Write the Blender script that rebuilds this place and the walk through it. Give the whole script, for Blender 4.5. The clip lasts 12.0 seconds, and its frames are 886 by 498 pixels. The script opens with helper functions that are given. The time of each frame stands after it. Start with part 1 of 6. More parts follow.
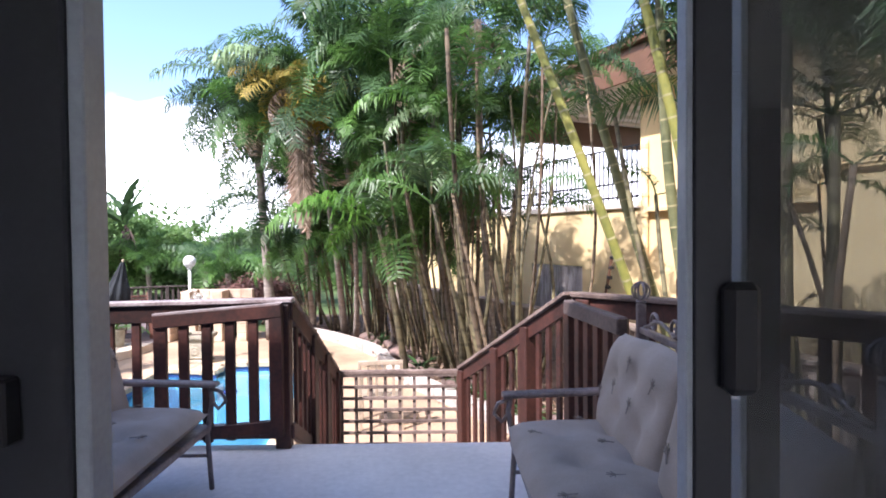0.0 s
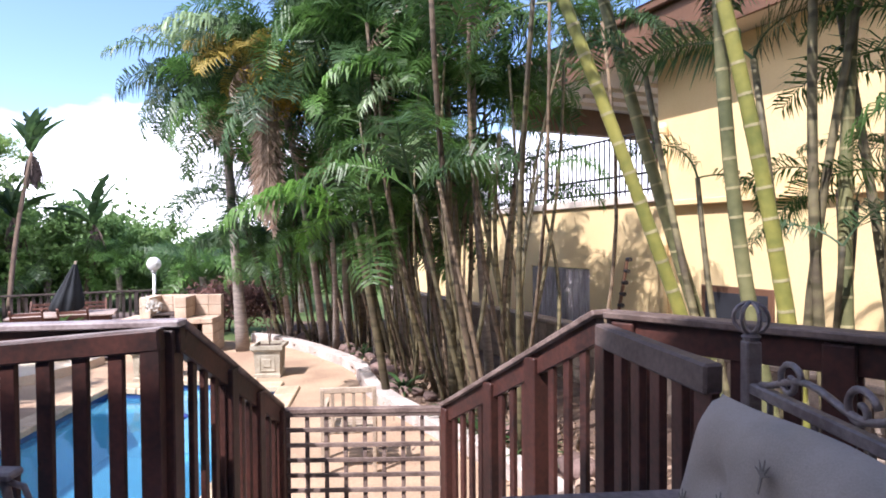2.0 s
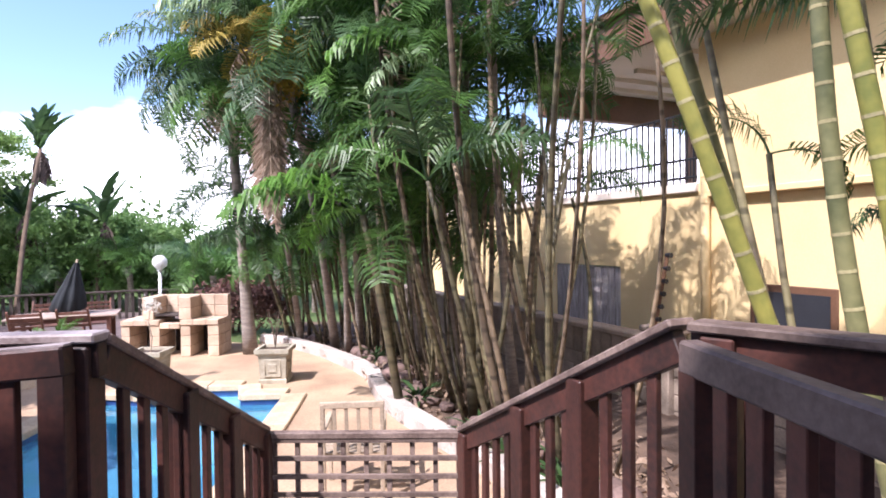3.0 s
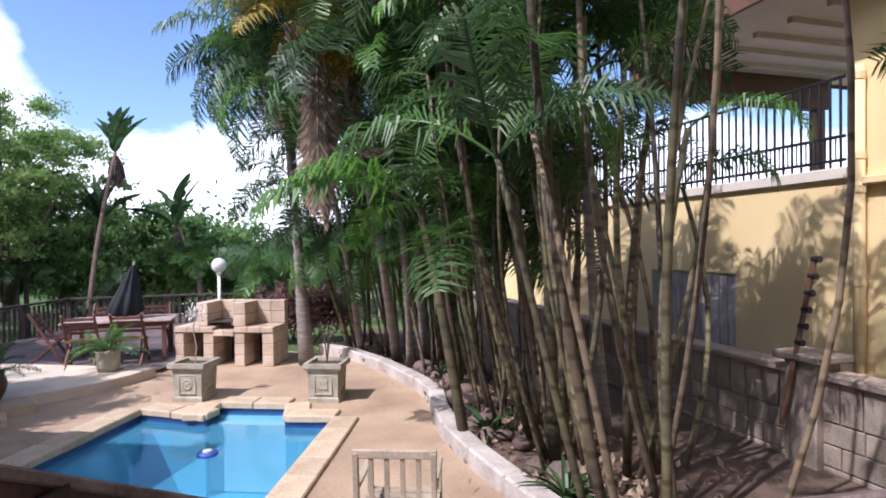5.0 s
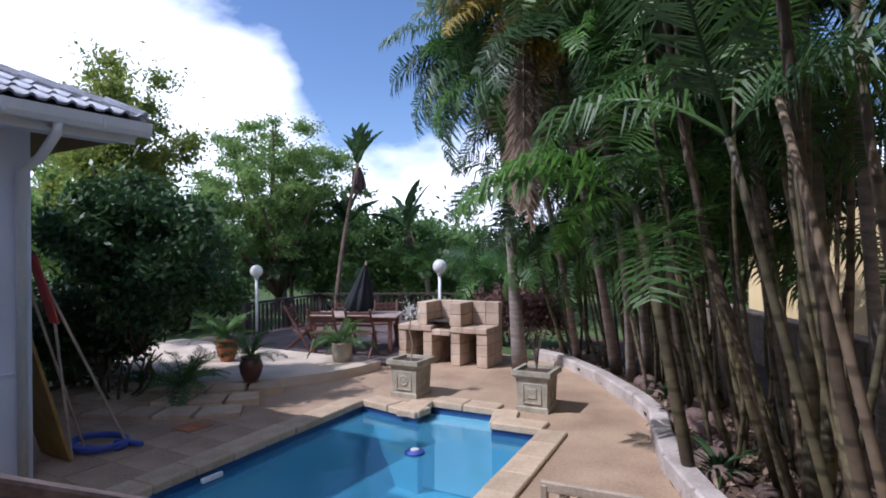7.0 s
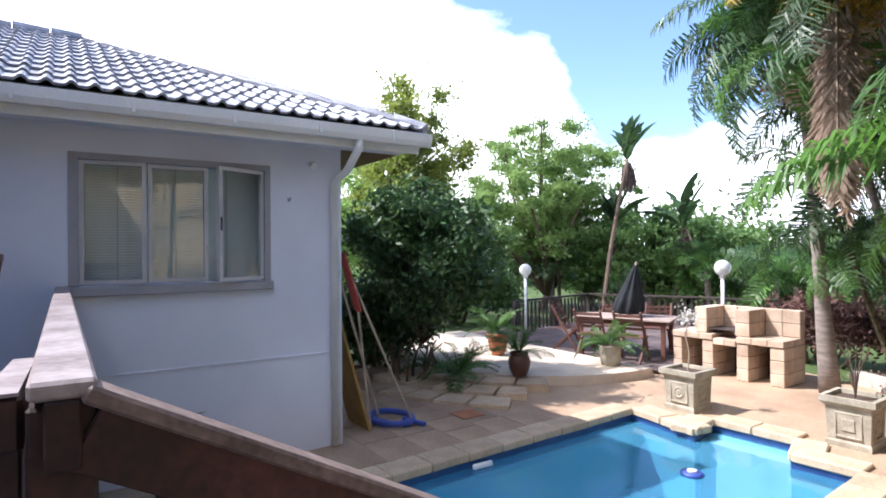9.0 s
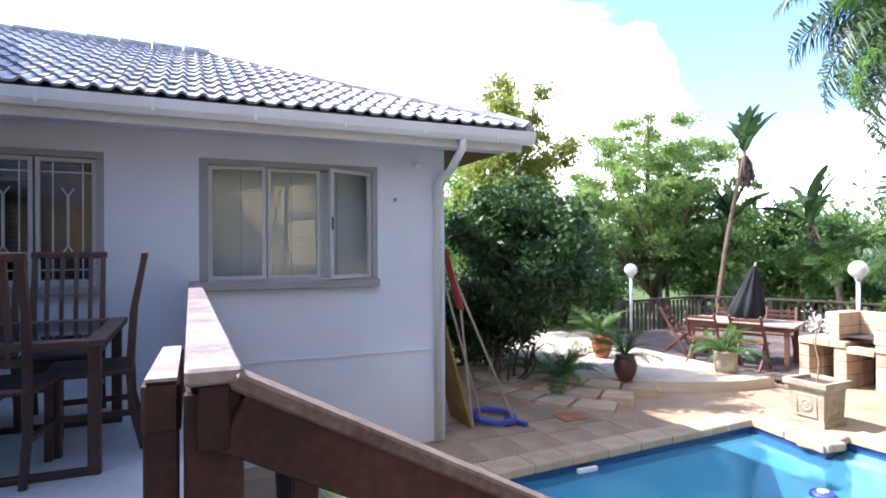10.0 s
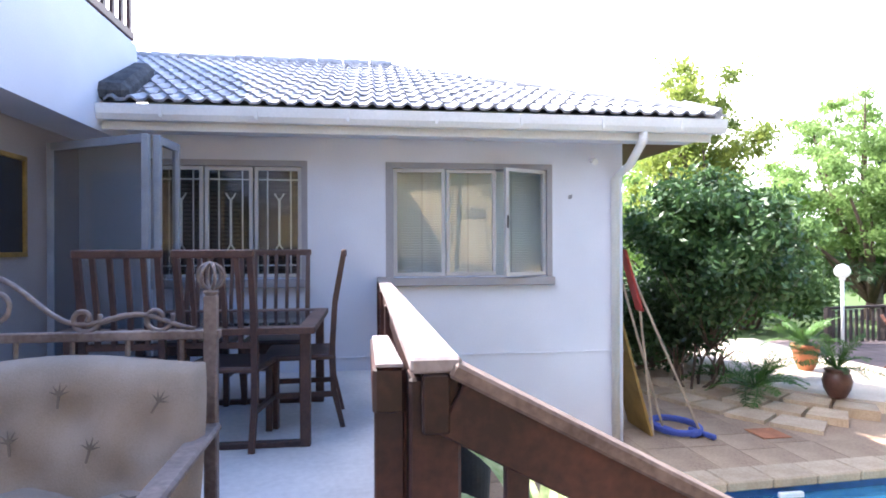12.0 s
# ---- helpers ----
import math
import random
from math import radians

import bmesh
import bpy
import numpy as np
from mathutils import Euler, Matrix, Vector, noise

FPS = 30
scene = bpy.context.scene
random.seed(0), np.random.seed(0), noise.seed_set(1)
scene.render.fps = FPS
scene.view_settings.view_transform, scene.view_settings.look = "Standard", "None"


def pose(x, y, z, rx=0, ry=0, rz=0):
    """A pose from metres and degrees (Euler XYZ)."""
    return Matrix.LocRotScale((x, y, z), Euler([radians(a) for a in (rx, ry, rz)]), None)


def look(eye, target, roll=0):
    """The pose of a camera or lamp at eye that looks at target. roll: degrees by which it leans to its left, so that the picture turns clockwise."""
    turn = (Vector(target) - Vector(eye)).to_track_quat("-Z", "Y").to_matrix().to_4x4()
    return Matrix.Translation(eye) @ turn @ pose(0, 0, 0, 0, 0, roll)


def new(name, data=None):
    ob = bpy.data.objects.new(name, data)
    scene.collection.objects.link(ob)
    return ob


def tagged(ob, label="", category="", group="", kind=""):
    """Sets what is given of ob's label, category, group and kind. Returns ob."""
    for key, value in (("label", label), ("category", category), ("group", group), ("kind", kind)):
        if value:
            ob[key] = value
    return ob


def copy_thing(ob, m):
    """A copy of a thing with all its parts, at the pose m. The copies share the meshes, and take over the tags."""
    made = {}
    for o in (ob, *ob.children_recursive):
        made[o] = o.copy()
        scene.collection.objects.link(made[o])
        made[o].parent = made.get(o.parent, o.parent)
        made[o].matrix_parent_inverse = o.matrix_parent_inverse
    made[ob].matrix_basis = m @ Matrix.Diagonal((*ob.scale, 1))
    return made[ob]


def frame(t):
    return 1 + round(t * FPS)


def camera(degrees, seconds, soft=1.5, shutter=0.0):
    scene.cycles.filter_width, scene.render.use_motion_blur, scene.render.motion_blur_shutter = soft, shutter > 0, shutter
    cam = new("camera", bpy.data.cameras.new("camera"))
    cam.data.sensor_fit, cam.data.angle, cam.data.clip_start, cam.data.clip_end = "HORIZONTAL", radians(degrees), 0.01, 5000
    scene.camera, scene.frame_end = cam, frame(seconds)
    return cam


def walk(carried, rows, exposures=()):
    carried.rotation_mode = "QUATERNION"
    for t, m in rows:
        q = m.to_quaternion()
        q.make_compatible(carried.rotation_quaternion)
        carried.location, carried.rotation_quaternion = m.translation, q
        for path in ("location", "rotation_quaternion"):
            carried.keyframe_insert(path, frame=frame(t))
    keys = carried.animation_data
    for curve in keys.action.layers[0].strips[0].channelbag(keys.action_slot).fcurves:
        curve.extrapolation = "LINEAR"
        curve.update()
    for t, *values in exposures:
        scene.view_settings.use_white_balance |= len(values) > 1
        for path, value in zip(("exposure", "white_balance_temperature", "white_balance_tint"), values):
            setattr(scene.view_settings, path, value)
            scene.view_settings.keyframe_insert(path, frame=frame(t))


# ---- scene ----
cam = camera(74.8, 12.0, soft=1.8)
PATH = [
    (0, (-0.04, -0.004, 1.333), (-0.026, 1.995, 1.291), -0.5),
    (0.5, (-0.004, 0.318, 1.339), (0.029, 2.317, 1.292), -0.6),
    (1, (0.05, 0.606, 1.341), (0.086, 2.605, 1.298), -0.6),
    (1.5, (0.081, 0.943, 1.309), (0.112, 2.943, 1.27), -0.5),
    (2, (0.091, 1.252, 1.282), (0.117, 3.252, 1.247), -0.5),
    (2.5, (0.115, 1.611, 1.245), (0.117, 3.611, 1.205), -0.7),
    (3, (0.108, 1.943, 1.228), (0.07, 3.942, 1.19), -0.7),
    (5, (0.091, 3.116, 1.161), (-0.203, 5.095, 1.146), -0.6),
    (5.5, (0.132, 3.295, 1.157), (-0.322, 5.243, 1.147), -0.6),
    (6, (0.150, 3.420, 1.146), (-0.532, 5.300, 1.140), -0.6),
    (6.5, (0.142, 3.535, 1.139), (-0.720, 5.340, 1.138), -0.6),
    (7, (0.140, 3.588, 1.150), (-0.878, 5.310, 1.151), -0.5),
    (9, (0.076, 3.690, 1.146), (-1.595, 4.789, 1.153), -0.44),
    (9.5, (0.077, 3.673, 1.149), (-1.683, 4.624, 1.156), -0.30),
    (10, (0.058, 3.653, 1.147), (-1.774, 4.454, 1.152), -0.27),
    (10.5, (0.044, 3.633, 1.143), (-1.843, 4.297, 1.150), -0.26),
    (11, (0.040, 3.612, 1.144), (-1.890, 4.136, 1.149), -0.24),
    (11.5, (0.044, 3.589, 1.146), (-1.919, 3.973, 1.149), -0.2),
    (12, (0.051, 3.572, 1.146), (-1.933, 3.825, 1.147), -0.2),
]
EXPOSURES = [(0, 1.42, 6000, 21), (1, 1.18, 6000, 21), (2, 1.08, 6000, 22), (3, 1.15, 6000, 24), (5, 0.5, 5750, 21), (6.5, -0.08, 5500, 20), (7, -0.12, 5500, 20), (9, 1.05, 5950, 17), (10.5, 1.78, 6050, 17), (12, 2.4, 6150, 17)]
walk(cam, [(t, look(eye, target, roll)) for t, eye, target, roll in PATH], EXPOSURES)

# ---- light ----
SUN_FROM = Vector((-0.52, -0.60, 1.0)).normalized()
world = bpy.data.worlds.new("sky")
scene.world = world
world.use_nodes = True
wn, wl = world.node_tree.nodes, world.node_tree.links
wn.clear()
w_out, w_bg = wn.new("ShaderNodeOutputWorld"), wn.new("ShaderNodeBackground")
w_sky, w_mix = wn.new("ShaderNodeTexSky"), wn.new("ShaderNodeMix")
w_sky.sky_type, w_sky.sun_disc = "NISHITA", False
w_sky.dust_density, w_sky.ozone_density = 0.3, 3.0
w_sky.sun_elevation = math.asin(SUN_FROM.z)
w_sky.sun_rotation = math.atan2(SUN_FROM.x, SUN_FROM.y)
w_co, w_map, w_noise, w_ramp = (wn.new("ShaderNodeTexCoord"), wn.new("ShaderNodeMapping"),
                                wn.new("ShaderNodeTexNoise"), wn.new("ShaderNodeValToRGB"))
w_map.inputs["Scale"].default_value = (1.0, 1.0, 2.0)
w_map.inputs["Location"].default_value = (0.35, 0.1, 0.2)
w_noise.inputs["Scale"].default_value = 3.2
w_noise.inputs["Detail"].default_value = 7
w_noise.inputs["Roughness"].default_value = 0.5
w_ramp.color_ramp.elements[0].position, w_ramp.color_ramp.elements[1].position = 0.50, 0.56
w_mix.data_type = "RGBA"
w_mix.inputs["B"].default_value = (11.5, 11.6, 11.9, 1)
wl.new(w_co.outputs["Generated"], w_map.inputs["Vector"])
wl.new(w_map.outputs["Vector"], w_noise.inputs["Vector"])


def sky_side(way, less):
    """How far a direction lies inside the cloud on one side of the sky."""
    dot, take = wn.new("ShaderNodeVectorMath"), wn.new("ShaderNodeMath")
    dot.operation, take.operation = "DOT_PRODUCT", "SUBTRACT"
    dot.inputs[1].default_value = way
    take.inputs[1].default_value = less
    wl.new(w_co.outputs["Generated"], dot.inputs[0])
    wl.new(dot.outputs["Value"], take.inputs[0])
    return take.outputs[0]


def greater(a, b):
    m = wn.new("ShaderNodeMath")
    m.operation = "MAXIMUM"
    wl.new(a, m.inputs[0])
    wl.new(b, m.inputs[1])
    return m.outputs[0]


# cloud bank west, horizon haze, unseen broken cloud behind the house added for fill
w_bank = greater(greater(sky_side((-1.0, 0.0, -0.38), 0.60), sky_side((0.0, 0.0, -1.0), -0.15)), sky_side((0.0, -1.0, 0.0), 0.32))
w_amp, w_sum = wn.new("ShaderNodeMath"), wn.new("ShaderNodeMath")
w_amp.operation, w_sum.operation = "MULTIPLY_ADD", "ADD"
w_amp.inputs[1].default_value, w_amp.inputs[2].default_value = 0.34, 0.36
wl.new(w_noise.outputs["Fac"], w_amp.inputs[0])
wl.new(w_amp.outputs[0], w_sum.inputs[0])
wl.new(w_bank, w_sum.inputs[1])
wl.new(w_sum.outputs[0], w_ramp.inputs["Fac"])
wl.new(w_ramp.outputs["Color"], w_mix.inputs["Factor"])
wl.new(w_sky.outputs["Color"], w_mix.inputs["A"])
wl.new(w_mix.outputs["Result"], w_bg.inputs["Color"])
w_bg.inputs["Strength"].default_value = 0.15
wl.new(w_bg.outputs["Background"], w_out.inputs["Surface"])
sun = new("sun", bpy.data.lights.new("sun", "SUN"))
sun.data.energy, sun.data.angle, sun.data.color = 4.6, radians(0.6), (1.0, 0.95, 0.86)
sun.matrix_world = look(SUN_FROM * 40, (0, 0, 0))


# ---- materials ----
def material(name, colour, rough=0.7, dark=None, scale=4.0, fine=60.0, bump=0.2, metal=0.0, amount=0.6,
             random_shade=0.0, translucent=0.0, stretch=(1, 1, 1), spec=0.4, coat=0.0, rings=0.0):
    """A two-scale surface: a broad stain, a fine grain and a bump."""
    m = bpy.data.materials.new(name)
    m.use_nodes = True
    n, l = m.node_tree.nodes, m.node_tree.links
    b = n["Principled BSDF"]
    b.inputs["Roughness"].default_value = rough
    b.inputs["Metallic"].default_value = metal
    b.inputs["Specular IOR Level"].default_value = spec
    b.inputs["Coat Weight"].default_value = coat
    co, mp = n.new("ShaderNodeTexCoord"), n.new("ShaderNodeMapping")
    mp.inputs["Scale"].default_value = stretch
    l.new(co.outputs["Object"], mp.inputs["Vector"])
    broad, grain = n.new("ShaderNodeTexNoise"), n.new("ShaderNodeTexNoise")
    broad.inputs["Scale"].default_value, broad.inputs["Detail"].default_value = scale, 4
    grain.inputs["Scale"].default_value, grain.inputs["Detail"].default_value = fine, 3
    l.new(mp.outputs["Vector"], broad.inputs["Vector"])
    l.new(mp.outputs["Vector"], grain.inputs["Vector"])
    ramp = n.new("ShaderNodeValToRGB")
    ramp.color_ramp.elements[0].position, ramp.color_ramp.elements[1].position = 0.38, 0.62
    add = n.new("ShaderNodeMath")
    add.operation = "MULTIPLY_ADD"
    add.inputs[1].default_value = 0.35
    l.new(grain.outputs["Fac"], add.inputs[0])
    scaled = n.new("ShaderNodeMath")
    scaled.operation = "MULTIPLY"
    scaled.inputs[1].default_value = 0.65
    l.new(broad.outputs["Fac"], scaled.inputs[0])
    l.new(scaled.outputs[0], add.inputs[2])
    l.new(add.outputs[0], ramp.inputs["Fac"])
    mix = n.new("ShaderNodeMix")
    mix.data_type = "RGBA"
    dark = dark or tuple(c * amount for c in colour)
    mix.inputs["A"].default_value, mix.inputs["B"].default_value = (*dark, 1), (*colour, 1)
    l.new(ramp.outputs["Color"], mix.inputs["Factor"])
    tint = mix.outputs["Result"]
    if rings:
        wave, dim, rmp = n.new("ShaderNodeTexWave"), n.new("ShaderNodeMix"), n.new("ShaderNodeValToRGB")
        wave.bands_direction = "Z"
        wave.inputs["Scale"].default_value, wave.inputs["Distortion"].default_value = rings, 1.2
        l.new(co.outputs["Object"], wave.inputs["Vector"])
        rmp.color_ramp.elements[0].position, rmp.color_ramp.elements[1].position = 0.02, 0.16
        l.new(wave.outputs["Fac"], rmp.inputs["Fac"])
        dim.data_type = "RGBA"
        dim.inputs["A"].default_value = (*[c * 0.35 for c in colour], 1)
        l.new(rmp.outputs["Color"], dim.inputs["Factor"])
        l.new(tint, dim.inputs["B"])
        tint = dim.outputs["Result"]
    if random_shade:
        info, hsv, rng = n.new("ShaderNodeObjectInfo"), n.new("ShaderNodeHueSaturation"), n.new("ShaderNodeMapRange")
        rng.inputs["To Min"].default_value, rng.inputs["To Max"].default_value = 1 - random_shade, 1 + random_shade
        l.new(info.outputs["Random"], rng.inputs["Value"])
        l.new(rng.outputs["Result"], hsv.inputs["Value"])
        l.new(tint, hsv.inputs["Color"])
        tint = hsv.outputs["Color"]
    l.new(tint, b.inputs["Base Color"])
    if bump:
        bp = n.new("ShaderNodeBump")
        bp.inputs["Strength"].default_value, bp.inputs["Distance"].default_value = bump, 0.01
        l.new(add.outputs[0], bp.inputs["Height"])
        l.new(bp.outputs["Normal"], b.inputs["Normal"])
    if translucent:
        tr, ms = n.new("ShaderNodeBsdfTranslucent"), n.new("ShaderNodeMixShader")
        ms.inputs["Fac"].default_value = translucent
        l.new(tint, tr.inputs["Color"])
        l.new(b.outputs["BSDF"], ms.inputs[1])
        l.new(tr.outputs["BSDF"], ms.inputs[2])
        l.new(ms.outputs["Shader"], n["Material Output"].inputs["Surface"])
    return m


def glass(name, colour=(1, 1, 1), rough=0.0, head_on=0.05):
    """Window glass: a thin sheet that lets light through and mirrors at a slant."""
    m = bpy.data.materials.new(name)
    m.use_nodes = True
    n, l = m.node_tree.nodes, m.node_tree.links
    n.remove(n["Principled BSDF"])
    tr, gl, mx = n.new("ShaderNodeBsdfTransparent"), n.new("ShaderNodeBsdfGlossy"), n.new("ShaderNodeMixShader")
    slant, steep, gain = n.new("ShaderNodeLayerWeight"), n.new("ShaderNodeMath"), n.new("ShaderNodeMath")
    tr.inputs["Color"].default_value = (*colour, 1)
    gl.inputs["Roughness"].default_value = rough
    slant.inputs["Blend"].default_value = 0.5
    steep.operation, gain.operation = "POWER", "MULTIPLY_ADD"
    steep.inputs[1].default_value = 4.0
    gain.inputs[1].default_value, gain.inputs[2].default_value = 0.9 - head_on, head_on
    l.new(slant.outputs["Facing"], steep.inputs[0])
    l.new(steep.outputs[0], gain.inputs[0])
    l.new(gain.outputs[0], mx.inputs["Fac"])
    l.new(tr.outputs["BSDF"], mx.inputs[1])
    l.new(gl.outputs["BSDF"], mx.inputs[2])
    l.new(mx.outputs["Shader"], n["Material Output"].inputs["Surface"])
    return m


M_RAIL = material("dark red-brown stained timber", (0.075, 0.027, 0.02), 0.5, (0.022, 0.011, 0.0095), 3, 40, 0.35, stretch=(1, 1, 1), random_shade=0.25)
# the sky's reflection on the rail tops is put into this pale colour
M_RAILTOP = material("weathered rail top with painted sky sheen", (0.34, 0.29, 0.285), 0.5, (0.15, 0.11, 0.105), 5, 50, 0.4, random_shade=0.1)
M_LATTICE = material("weathered brown lattice", (0.22, 0.16, 0.135), 0.65, (0.09, 0.06, 0.05), 5, 50, 0.4, random_shade=0.15)
M_LEAFRAIL = material("dark grey-brown gate timber", (0.13, 0.095, 0.085), 0.55, (0.06, 0.042, 0.038), 4, 50, 0.35, random_shade=0.1)
M_ARM = material("weathered grey-brown armrest", (0.24, 0.19, 0.175), 0.6, (0.11, 0.085, 0.078), 5, 50, 0.4)
M_CHAIRWOOD = material("dark chair wood", (0.10, 0.055, 0.045), 0.45, (0.05, 0.028, 0.024), 4, 50, 0.2, random_shade=0.2)
M_DECK = material("pale grey screed", (0.70, 0.675, 0.66), 0.5, (0.54, 0.52, 0.51), 1.6, 25, 0.1)
M_WALL = material("pale blue-grey render", (0.68, 0.70, 0.78), 0.85, (0.60, 0.62, 0.70), 1.2, 90, 0.25)
M_TRIM = material("grey trim paint", (0.33, 0.32, 0.34), 0.6, None, 3, 60, 0.1, amount=0.85)
M_WHITE = material("white gloss paint", (0.78, 0.78, 0.77), 0.4, None, 2, 50, 0.05, amount=0.86)
M_TILE = material("grey concrete roof tile", (0.36, 0.37, 0.41), 0.48, (0.19, 0.195, 0.22), 5, 50, 0.4, random_shade=0.22, spec=0.6)
M_YELLOW = material("yellow ochre render", (0.74, 0.57, 0.31), 0.85, (0.66, 0.49, 0.25), 0.9, 70, 0.25)
M_CREAM = material("cream plaster soffit", (0.66, 0.58, 0.50), 0.8, None, 1.2, 60, 0.1, amount=0.85)
M_BROWN = material("brown painted fascia", (0.14, 0.07, 0.04), 0.6, None, 2, 40, 0.2, amount=0.7)
M_BLACK = material("black painted iron", (0.016, 0.016, 0.02), 0.45, None, 5, 60, 0.1, amount=0.7)
M_ALU = material("dark anodised aluminium", (0.028, 0.03, 0.037), 0.4, None, 6, 80, 0.05, amount=0.8)
M_ALUGREY = material("blue-grey aluminium edge", (0.30, 0.33, 0.38), 0.4, None, 6, 80, 0.05, amount=0.8)
M_PAVE = material("sandstone paving", (0.41, 0.295, 0.195), 0.85, (0.27, 0.18, 0.12), 1.3, 40, 0.35, random_shade=0.08)
M_COPE = material("buff pool coping", (0.56, 0.44, 0.31), 0.8, (0.40, 0.29, 0.19), 2.5, 45, 0.3, random_shade=0.12)
M_PATIO = material("pale concrete slab", (0.60, 0.51, 0.41), 0.85, (0.45, 0.37, 0.29), 1.6, 40, 0.25, random_shade=0.08)
M_KERB = material("pale grey cement kerb", (0.52, 0.46, 0.42), 0.85, (0.34, 0.29, 0.26), 3, 40, 0.4, random_shade=0.1)
M_STONE = material("weathered cement planter", (0.42, 0.38, 0.30), 0.85, (0.27, 0.24, 0.18), 6, 50, 0.5)
M_BLOCK = material("buff concrete block", (0.55, 0.43, 0.33), 0.9, (0.40, 0.29, 0.21), 4, 60, 0.5, random_shade=0.14)
M_MORTAR = material("dark mortar", (0.25, 0.19, 0.15), 0.95, None, 6, 70, 0.4)
M_SOOT = material("sooty brick", (0.06, 0.045, 0.04), 0.95, None, 6, 70, 0.3)
M_GWALL = material("rough cement garden wall", (0.34, 0.27, 0.22), 0.95, (0.20, 0.16, 0.13), 3, 50, 0.6, random_shade=0.12)
M_OLDWOOD = material("weathered grey timber", (0.46, 0.42, 0.41), 0.85, (0.22, 0.185, 0.18), 5, 60, 0.5, stretch=(4, 4, 0.6), random_shade=0.2)
M_DKWOOD = material("dark deck fence timber", (0.055, 0.04, 0.036), 0.75, None, 4, 50, 0.3, random_shade=0.25)
M_TEAK = material("red-brown garden furniture", (0.16, 0.07, 0.05), 0.6, None, 4, 50, 0.2, random_shade=0.2)
M_TABLETOP = material("sun-bleached tabletop", (0.42, 0.32, 0.27), 0.6, None, 4, 40, 0.2)
M_SOIL = material("bare earth", (0.13, 0.085, 0.06), 0.95, (0.06, 0.04, 0.03), 3, 40, 0.8)
M_ROCK = material("reddish garden stone", (0.21, 0.14, 0.12), 0.9, (0.11, 0.075, 0.068), 5, 40, 0.6, random_shade=0.3)
M_GRASS = material("lawn", (0.09, 0.14, 0.04), 0.9, (0.05, 0.08, 0.025), 0.6, 30, 0.6)
M_CUSHION = material("pale taupe cushion cloth", (0.37, 0.31, 0.265), 0.95, (0.29, 0.24, 0.20), 5, 220, 0.3)
M_PATTERN = material("taupe palm motif", (0.23, 0.19, 0.16), 0.95, None, 8, 200, 0.2)
M_TERRA = material("terracotta", (0.45, 0.18, 0.08), 0.75, (0.30, 0.11, 0.05), 5, 50, 0.3)
M_DARKPOT = material("dark glazed pot", (0.10, 0.045, 0.035), 0.4, None, 5, 50, 0.2)
M_GREYPOT = material("dark grey plastic planter", (0.045, 0.05, 0.06), 0.5, None, 5, 60, 0.1)
M_GLOBE = material("white globe diffuser", (0.85, 0.85, 0.83), 0.3, None, 3, 50, 0.0, amount=0.92, translucent=0.3)
M_BARK = material("grey palm trunk", (0.28, 0.24, 0.21), 0.9, (0.15, 0.125, 0.11), 4, 30, 0.6, stretch=(1, 1, 5))
M_CANE = material("olive cane stem", (0.155, 0.135, 0.07), 0.6, (0.065, 0.052, 0.034), 2, 14, 0.3, stretch=(1, 1, 1.4), random_shade=0.4, rings=1.6)
M_CANEDRY = material("dry cane stem", (0.20, 0.145, 0.09), 0.8, (0.09, 0.065, 0.045), 2, 14, 0.3, random_shade=0.4, rings=1.5)
M_YCANE = material("yellow-green ringed cane", (0.29, 0.27, 0.065), 0.45, (0.14, 0.155, 0.04), 3.0, 14, 0.2)
M_GCANE = material("grey-green ringed cane", (0.19, 0.185, 0.085), 0.5, (0.08, 0.09, 0.04), 3.0, 14, 0.25)
M_RING = material("pale leaf scar", (0.40, 0.36, 0.19), 0.7, None, 6, 40, 0.1)
M_LEAF = material("green palm frond", (0.105, 0.21, 0.045), 0.42, (0.05, 0.115, 0.028), 2, 20, 0, random_shade=0.45, translucent=0.42)
M_LEAFDK = material("deep green palm frond", (0.075, 0.14, 0.05), 0.42, (0.035, 0.075, 0.03), 2, 20, 0, random_shade=0.45, translucent=0.35)
M_LEAFYEL = material("yellowing frond", (0.40, 0.30, 0.06), 0.6, (0.22, 0.17, 0.035), 2, 20, 0, random_shade=0.3, translucent=0.3)
M_DEAD = material("dead brown frond", (0.50, 0.37, 0.28), 0.85, (0.18, 0.12, 0.075), 3, 20, 0, random_shade=0.4, translucent=0.15)
M_BUSH = material("dark shrub leaf", (0.065, 0.128, 0.04), 0.4, (0.03, 0.065, 0.022), 1.2, 9, 0, random_shade=0.25, translucent=0.25)
M_TREE = material("feathery tree leaf", (0.30, 0.44, 0.14), 0.5, (0.17, 0.28, 0.08), 0.8, 6, 0, random_shade=0.25, translucent=0.62)
M_HEDGE = material("mid green hedge leaf", (0.16, 0.27, 0.08), 0.5, (0.08, 0.15, 0.045), 0.8, 6, 0, random_shade=0.25, translucent=0.4)
M_TREEYEL = material("yellow-green tree leaf", (0.30, 0.34, 0.07), 0.5, (0.14, 0.20, 0.04), 0.8, 6, 0, random_shade=0.2, translucent=0.6)
M_WOODBARK = material("brown bark", (0.13, 0.09, 0.065), 0.9, None, 5, 40, 0.6)
M_REDSHRUB = material("dry reddish shrub", (0.20, 0.10, 0.08), 0.8, (0.10, 0.055, 0.05), 2, 10, 0, translucent=0.2)
M_GLASS = glass("clear glass", (0.93, 0.95, 0.95))
M_TINT = glass("tinted door glass", (0.72, 0.74, 0.76), head_on=0.08)
M_TABLEGLASS = glass("table glass", (0.35, 0.42, 0.48), head_on=0.09)
